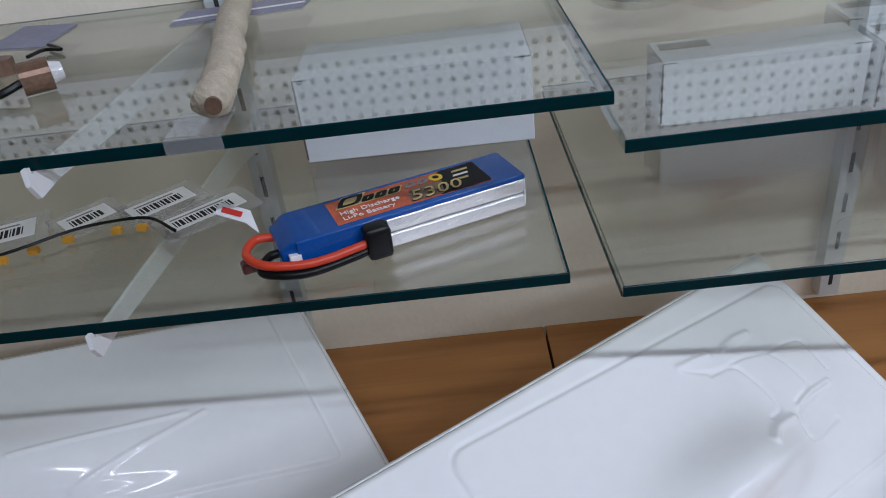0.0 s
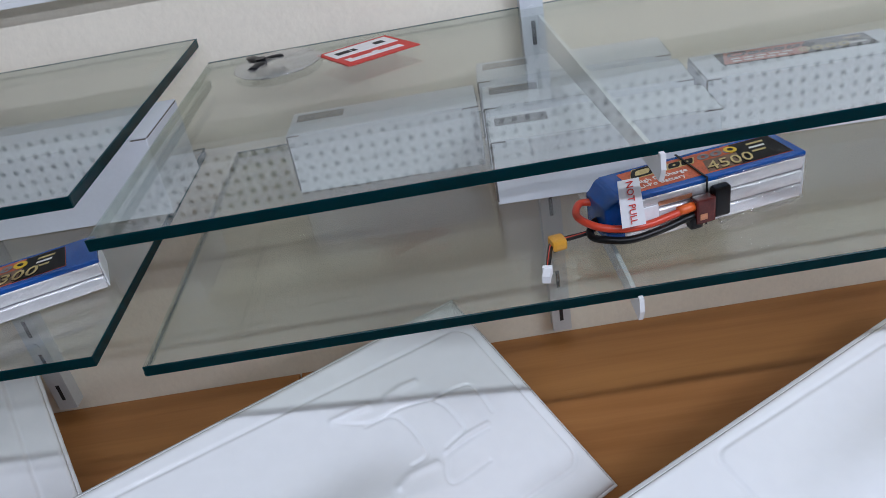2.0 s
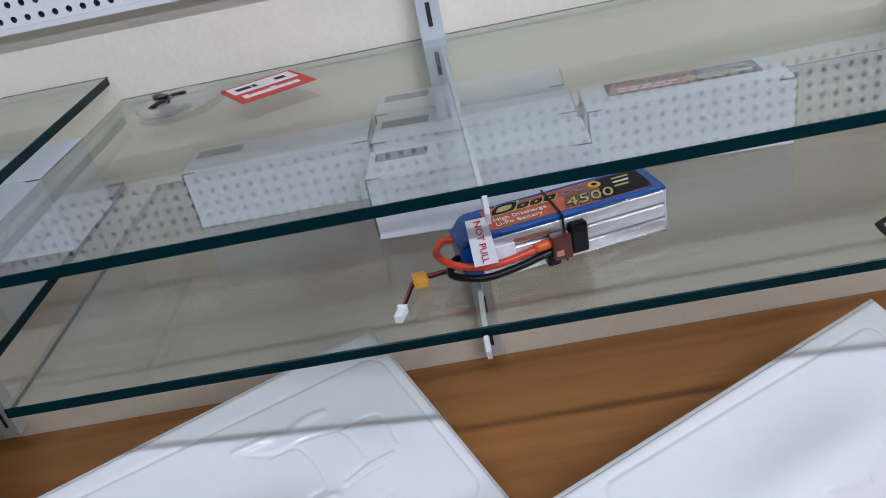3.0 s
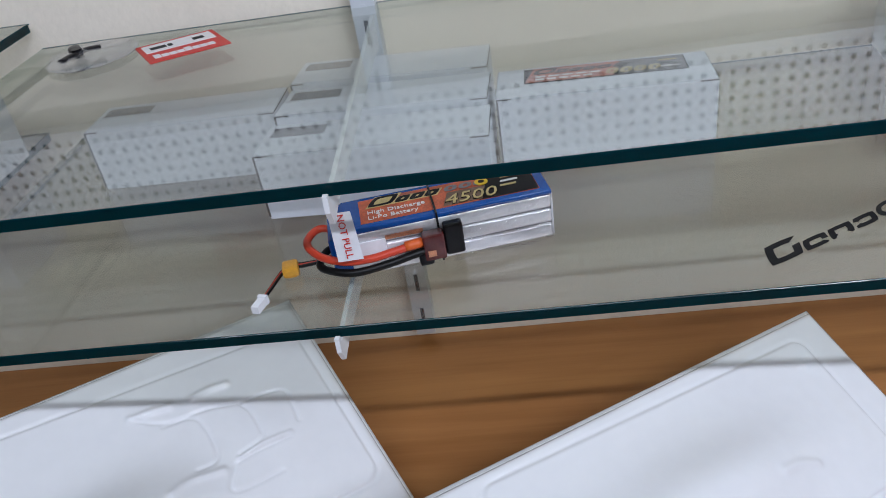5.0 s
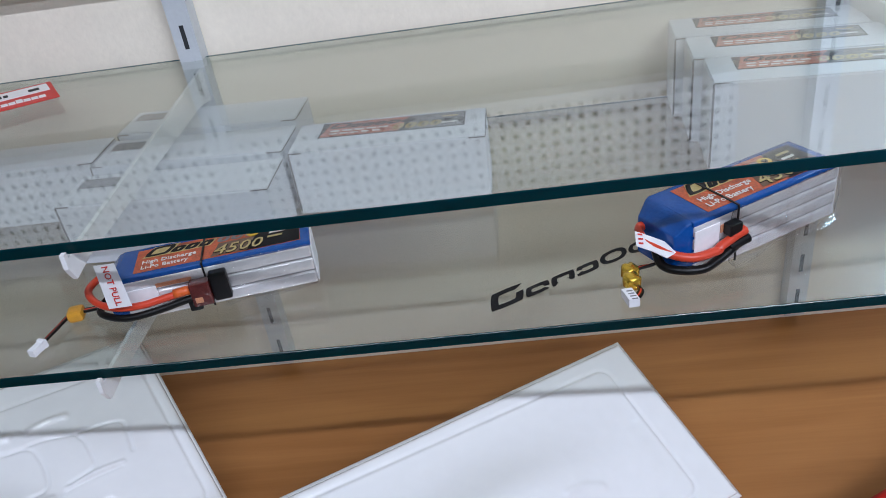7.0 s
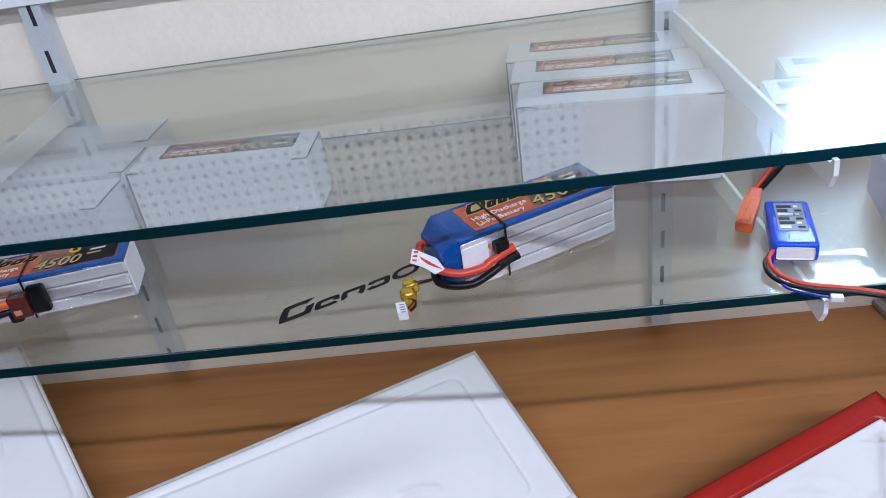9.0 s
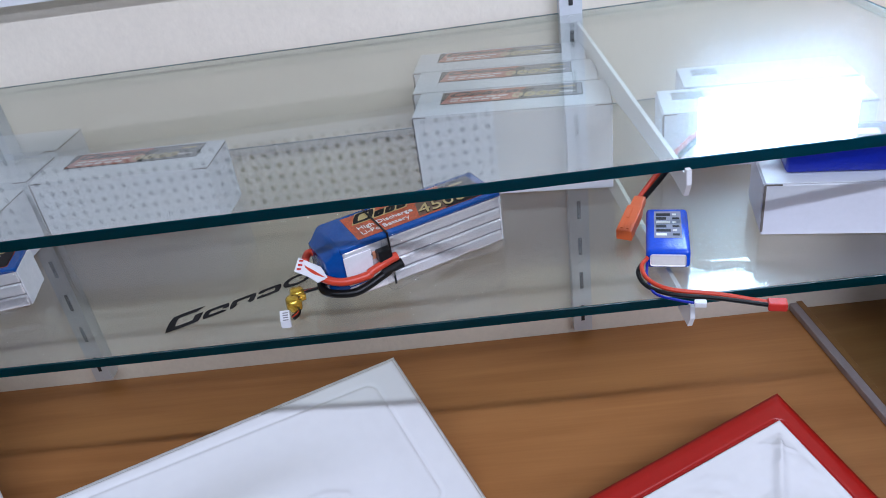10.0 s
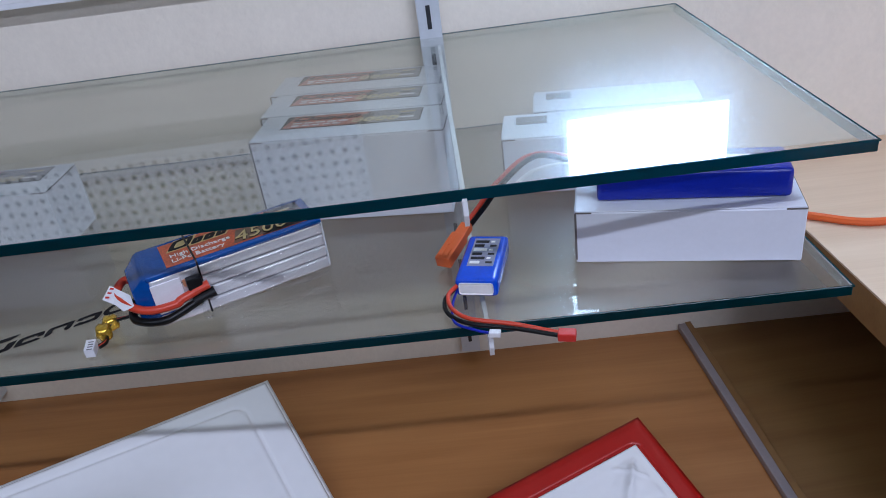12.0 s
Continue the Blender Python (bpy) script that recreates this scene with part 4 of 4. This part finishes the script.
def in_b(u, v, la, lb):
    return rrect(u, v + 0.042 * u, 0.015, 0.035, 0.428, 0.220, 0.020)


def form_b(u, v, la, lb):
    d = in_b(u, v, la, lb)
    z = 0.0018 * smooth01(d / 0.004) - 0.0012 * math.exp(-(d / 0.0020) ** 2)
    z += 0.044 * math.exp(-(((u - 0.24) / 0.085) ** 2 + ((v - 0.165) / 0.045) ** 2)) * smooth01(d / 0.05)
    z += 0.006 * math.exp(-(((u - 0.09) / 0.04) ** 2 + ((v - 0.125) / 0.035) ** 2))
    for line, w, h in B_LINES:
        z += ridge(u, v, line, w, h)
    return curl(u, v, la, lb) + z


C_LINES = [
    (sweep((0.250, 0.118), (0.230, 0.124), (0.208, 0.129)), 0.0045, 0.0024),
    (sweep((0.165, 0.118), (0.145, 0.119), (0.128, 0.126)), 0.004, 0.0022),
]


def in_c(u, v, la, lb):
    return rrect(u, v + 0.022 * u, 0.038, 0.022, 0.402, 0.173, 0.014)


def form_c(u, v, la, lb):
    d = in_c(u, v, la, lb)
    z = 0.0015 * smooth01(d / 0.004) - 0.0011 * math.exp(-(d / 0.0020) ** 2)
    z += 0.026 * math.exp(-(((u - 0.24) / 0.12) ** 2 + ((v - 0.105) / 0.040) ** 2)) * smooth01(d / 0.03)
    for line, w, h in C_LINES:
        z += ridge(u, v, line, w, h)
    return curl(u, v, la, lb) + z


shell((-0.199, 0.700, 0.742), (-0.069, 0.463, 0.634), (-0.514, 0.637, 0.755), 1.25, "glossy white moulded plastic shell lying on the wooden deck", HULLP, form_a, in_sheet)
shell((0.2962, 0.6667, 0.7687), (0.4295, 0.4864, 0.6448), (-0.075, 0.4009, 0.7978), 1.25, "glossy white moulded shell with raised curves, leaning up at one corner", HULLP, form_b, in_sheet, nu=330, nv=180)
shell((0.8311, 0.6396, 0.7146), (0.9245, 0.4920, 0.6300), (0.470, 0.422, 0.7434), 1.20, "glossy white moulded plastic shell with a rounded inner panel", HULLP, form_c, in_sheet)


# red tray with a bagged white sheet on it
def in_red(u, v, la, lb):
    return rrect(u, v, 0.022, 0.022, la - 0.02, lb - 0.02, 0.006)


def form_red(u, v, la, lb):
    return curl(u, v, la, lb) * 0.5 - 0.003 * smooth01(in_red(u, v, la, lb) / 0.004)


def in_bag(u, v, la, lb):
    return rrect(u, v, 0.006, 0.008, la + 0.1, lb - 0.008, 0.004)


def form_bag(u, v, la, lb):
    z = 0.003 * noise.noise(Vector((u * 22, v * 30, 0))) + 0.0014 * noise.noise(Vector((u * 70, v * 90, 3)))
    z += ridge(u, v, [(0.02, 0.02), (0.10, 0.11), (0.17, 0.14)], 0.005, 0.005) + ridge(u, v, [(0.012, 0.032), (0.035, 0.010)], 0.0015, 0.002)
    z += ridge(u, v, [(0.012, 0.012), (0.032, 0.034)], 0.0015, 0.002) + 0.012 * math.exp(-(((u - 0.16) / 0.07) ** 2 + ((v - 0.09) / 0.04) ** 2))
    return 0.003 + max(z, -0.0005) * smooth01(in_bag(u, v, la, lb) / 0.006)


rt, rr_, rl = (1.2275, 0.539, 0.6959), (1.3087, 0.3746, 0.6426), (0.930, 0.3986, 0.6775)
shell(rt, rr_, rl, 1.1, "red plastic tray lying on the wooden deck", REDP, form_red, in_red, ("rim", "tray_floor"), 90, 60, "red_tray", "tray", "")
T_, R_, L_ = Vector(rt), Vector(rr_), Vector(rl)
ea, eb = (L_ - T_).normalized(), (R_ - T_).normalized()
t2 = T_ + ea * 0.024 + eb * 0.026
shell(t2, t2 + eb * 0.16, t2 + ea * 0.28, 1.0, "crumpled clear bag with a white sheet, on the red tray", HULLP, form_bag, in_bag, ("bag",), 150, 90, "bagged_sheet", "bag", "")

# ---- small goods on the upper glass ----
hang = thing("hang_tag", "red and white printed card lying on the upper glass", "tag", (0.242, 0.654, UP_Z + 0.0014), 0)
ax, ay = Vector((0.066, 0.031, 0)), Vector((-0.034, 0.052, 0))
def quad(o, u0, v0, u1, v1, z, th=0.0004):
    c = [ax * u + ay * v for u, v in ((u0, v0), (u1, v0), (u1, v1), (u0, v1))]
    return plate([(p.x, p.y, z) for p in c], th)
part("card", quad(hang, 0, 0, 1, 1, 0.0008, 0.0008), REDINK, hang)
part("white_field", quad(hang, 0.06, 0.50, 0.94, 0.92, 0.0012), WHITEINK, hang)
for u0, u1 in ((0.14, 0.34), (0.36, 0.42), (0.68, 0.82)):
    part("print", quad(hang, u0, 0.63, u1, 0.76, 0.0015, 0.0003), INK, hang)
for k in range(8):
    part("logo", quad(hang, 0.10 + 0.095 * k, 0.16, 0.185 + 0.095 * k, 0.30 + 0.05 * (k in (0, 4)), 0.0012), WHITEINK, hang)

bagp = thing("small_bag", "clear bag with a small black part, lying on the upper glass", "bag", (0.150, 0.665, UP_Z + 0.0004))
bm = bmesh.new()
bmesh.ops.create_uvsphere(bm, u_segments=28, v_segments=12, radius=1.0, matrix=Matrix.LocRotScale((0.022, 0.030, 0.0038), None, (0.042, 0.045, 0.0035)))
for v in bm.verts:
    v.co += Vector((0, 0, max(0, 0.004 * noise.noise(v.co * 90))))
part("film", bm, CLEARBAG, bagp, smooth=True)
for a0, ln in ((0.4, 0.020), (2.3, 0.020), (4.4, 0.017)):
    ca, sa = math.cos(a0), math.sin(a0)
    part("blade", tube([(0.006 + 0.002 * ca, 0.034 + 0.002 * sa, 0.0062), (0.006 + 0.5 * ln * ca - 0.002 * sa, 0.034 + 0.7 * ln * sa, 0.0075), (0.006 + ln * ca, 0.034 + 1.4 * ln * sa, 0.0065)], 0.0056, 10, 6, 0.35), BLACK, bagp, "black moulded blade", True)
part("hub", cyl((0.006, 0.034, 0.0022), (0.006, 0.034, 0.0105), 0.0050, 16), BLACK, bagp)

roll = thing("foam_roll", "cream foam roll in clear film across the upper glass", "roll", (0, 0, UPA + 0.0004))
bm = tube([(-0.144, 0.425, 0.0118), (-0.152, 0.50, 0.0125), (-0.169, 0.60, 0.0122), (-0.180, 0.690, 0.0118)], 0.0118, 24, 22, 0.9)
for v in bm.verts:
    v.co += Vector((1, 0, 0.6)) * 0.0030 * noise.noise(v.co * 48) + Vector((0.6, 0, 1)) * 0.0018 * noise.noise(v.co * 130)
part("body", bm, FOAM, roll, smooth=True)
part("cut_end", cyl((-0.1440, 0.4250, 0.0100), (-0.1434, 0.4215, 0.0100), 0.0052, 14), BROWNP, roll, "dark hole in the roll's end")
part("film", box(-0.170, 0.402, 0.0002, -0.136, 0.440, 0.0014, 0.0004, 1), CLEARBAG, roll, "clear film under the end")
part("film", box(-0.170, 0.3975, -0.0075, -0.136, 0.3990, 0.0012, 0.0004, 1), HAZE, roll, "milky film folded over the glass edge")
cardA = thing("printed_card", "pale card with a dull violet print on the upper glass", "card", (-0.400, 0.660, UPA + 0.0004))
part("card", plate([(0, 0, 0.001), (0.055, -0.015, 0.001), (0.060, 0.055, 0.001), (0.004, 0.070, 0.001)], 0.001), BADGE, cardA)
cardB = thing("printed_card", "pale card with a dull violet print on the upper glass", "card", (-0.240, 0.665, UPA + 0.0004))
part("card", plate([(0, 0, 0.001), (0.115, 0.012, 0.001), (0.120, 0.056, 0.001), (0.004, 0.046, 0.001)], 0.001), BADGE, cardB)
part("edge", plate([(0, 0.012, 0.0016), (0.115, 0.026, 0.0016), (0.115, 0.030, 0.0016), (0, 0.016, 0.0016)], 0.0005), WHITEINK, cardB, "white line")
motor = thing("small_motor", "small brown and silver motor bagged on the upper glass", "motor", (-0.300, 0.515, UPA + 0.0004), 20)
part("bell", cyl((0.0, 0, 0.012), (0.020, 0.003, 0.012), 0.0115, 20), BROWNP, motor, smooth=False)
part("cap", cyl((0.0202, 0.003, 0.012), (0.028, 0.0042, 0.012), 0.0085, 20, 0.006), FOIL, motor, "silver end")
part("wire", tube([(0, 0, 0.010), (-0.015, -0.004, 0.006), (-0.030, 0.004, 0.003)], 0.003, 8), BLACKWIRE, motor)
nut = thing("metal_nut", "small brown metal fitting in a clear bag on the upper glass", "fitting", (-0.345, 0.578, UPA + 0.0004), 10)
part("body", cyl((0, 0, 0.0002), (0, 0, 0.012), 0.010, 6), BROWNP, nut)
part("clip", tube([(0.01, 0.03, 0.003), (0.02, 0.045, 0.003), (0.035, 0.038, 0.003), (0.02, 0.060, 0.003)], 0.0015, 6), BLACK, nut)

# ---- bags with bar-coded labels on the lower glass ----
def label_bag(x, y, turn, w, d, label):
    b = thing("labelled_bag", label, "bag", (x, y, LOWA + 0.0004), turn, group="bags with bar-code labels")
    part("bag", box(-0.006, -0.012, 0.0002, w + 0.010, d + 0.012, 0.0022, 0.0008, 1), CLEARBAG, b, "clear plastic bag")
    lb = part("sticker", box(0, 0, 0.0025, w, d, 0.0029), WHITEINK, b, "white bar-code label")
    x0 = 0.006
    i = 0
    while x0 < w - 0.008:
        ww = 0.0009 + 0.0009 * ((i * 7) % 3)
        part("bar", box(x0, d * 0.18, 0.0030, x0 + ww, d * 0.62, 0.0031), INK, lb)
        x0 += ww + 0.0012
        i += 1
    part("print", box(0.006, d * 0.74, 0.0030, w - 0.012, d * 0.82, 0.0031), GREYINK, lb)
    return b


label_bag(-0.375, 0.512, 20, 0.034, 0.032, "clear bag with a white bar-code label and amber parts")
label_bag(-0.314, 0.520, 42, 0.040, 0.026, "clear bag with a white bar-code label and amber parts")
label_bag(-0.262, 0.528, 40, 0.052, 0.026, "clear bag with a white bar-code label and amber parts")
label_bag(-0.226, 0.500, 38, 0.064, 0.024, "clear bag with a long white bar-code label")
strip = thing("wire_strip", "black cord with amber connectors along the label bags", "cord", (0, 0, LOWA + 0.004))
part("cord", tube([(-0.380, 0.478, 0.002), (-0.345, 0.492, 0.003), (-0.310, 0.514, 0.003), (-0.285, 0.522, 0.003), (-0.250, 0.522, 0.003), (-0.222, 0.498, 0.002)], 0.0013, 8), BLACKWIRE, strip)
for x, y in ((-0.350, 0.484), (-0.330, 0.494), (-0.308, 0.506), (-0.272, 0.512), (-0.252, 0.512)):
    part("connector", box(x - 0.004, y - 0.003, -0.002, x + 0.004, y + 0.003, 0.003, 0.001), GOLDTAPE, strip, "amber connector")
# cable on the counter
cb = thing("cable", "orange cable lying on the pale counter", "cable", (0, 0, 0.8685))
part("cord", tube([(1.40, 0.60, 0.004), (1.45, 0.575, 0.004), (1.52, 0.58, 0.004), (1.75, 0.60, 0.004)], 0.004, 8), ORPLUG, cb)
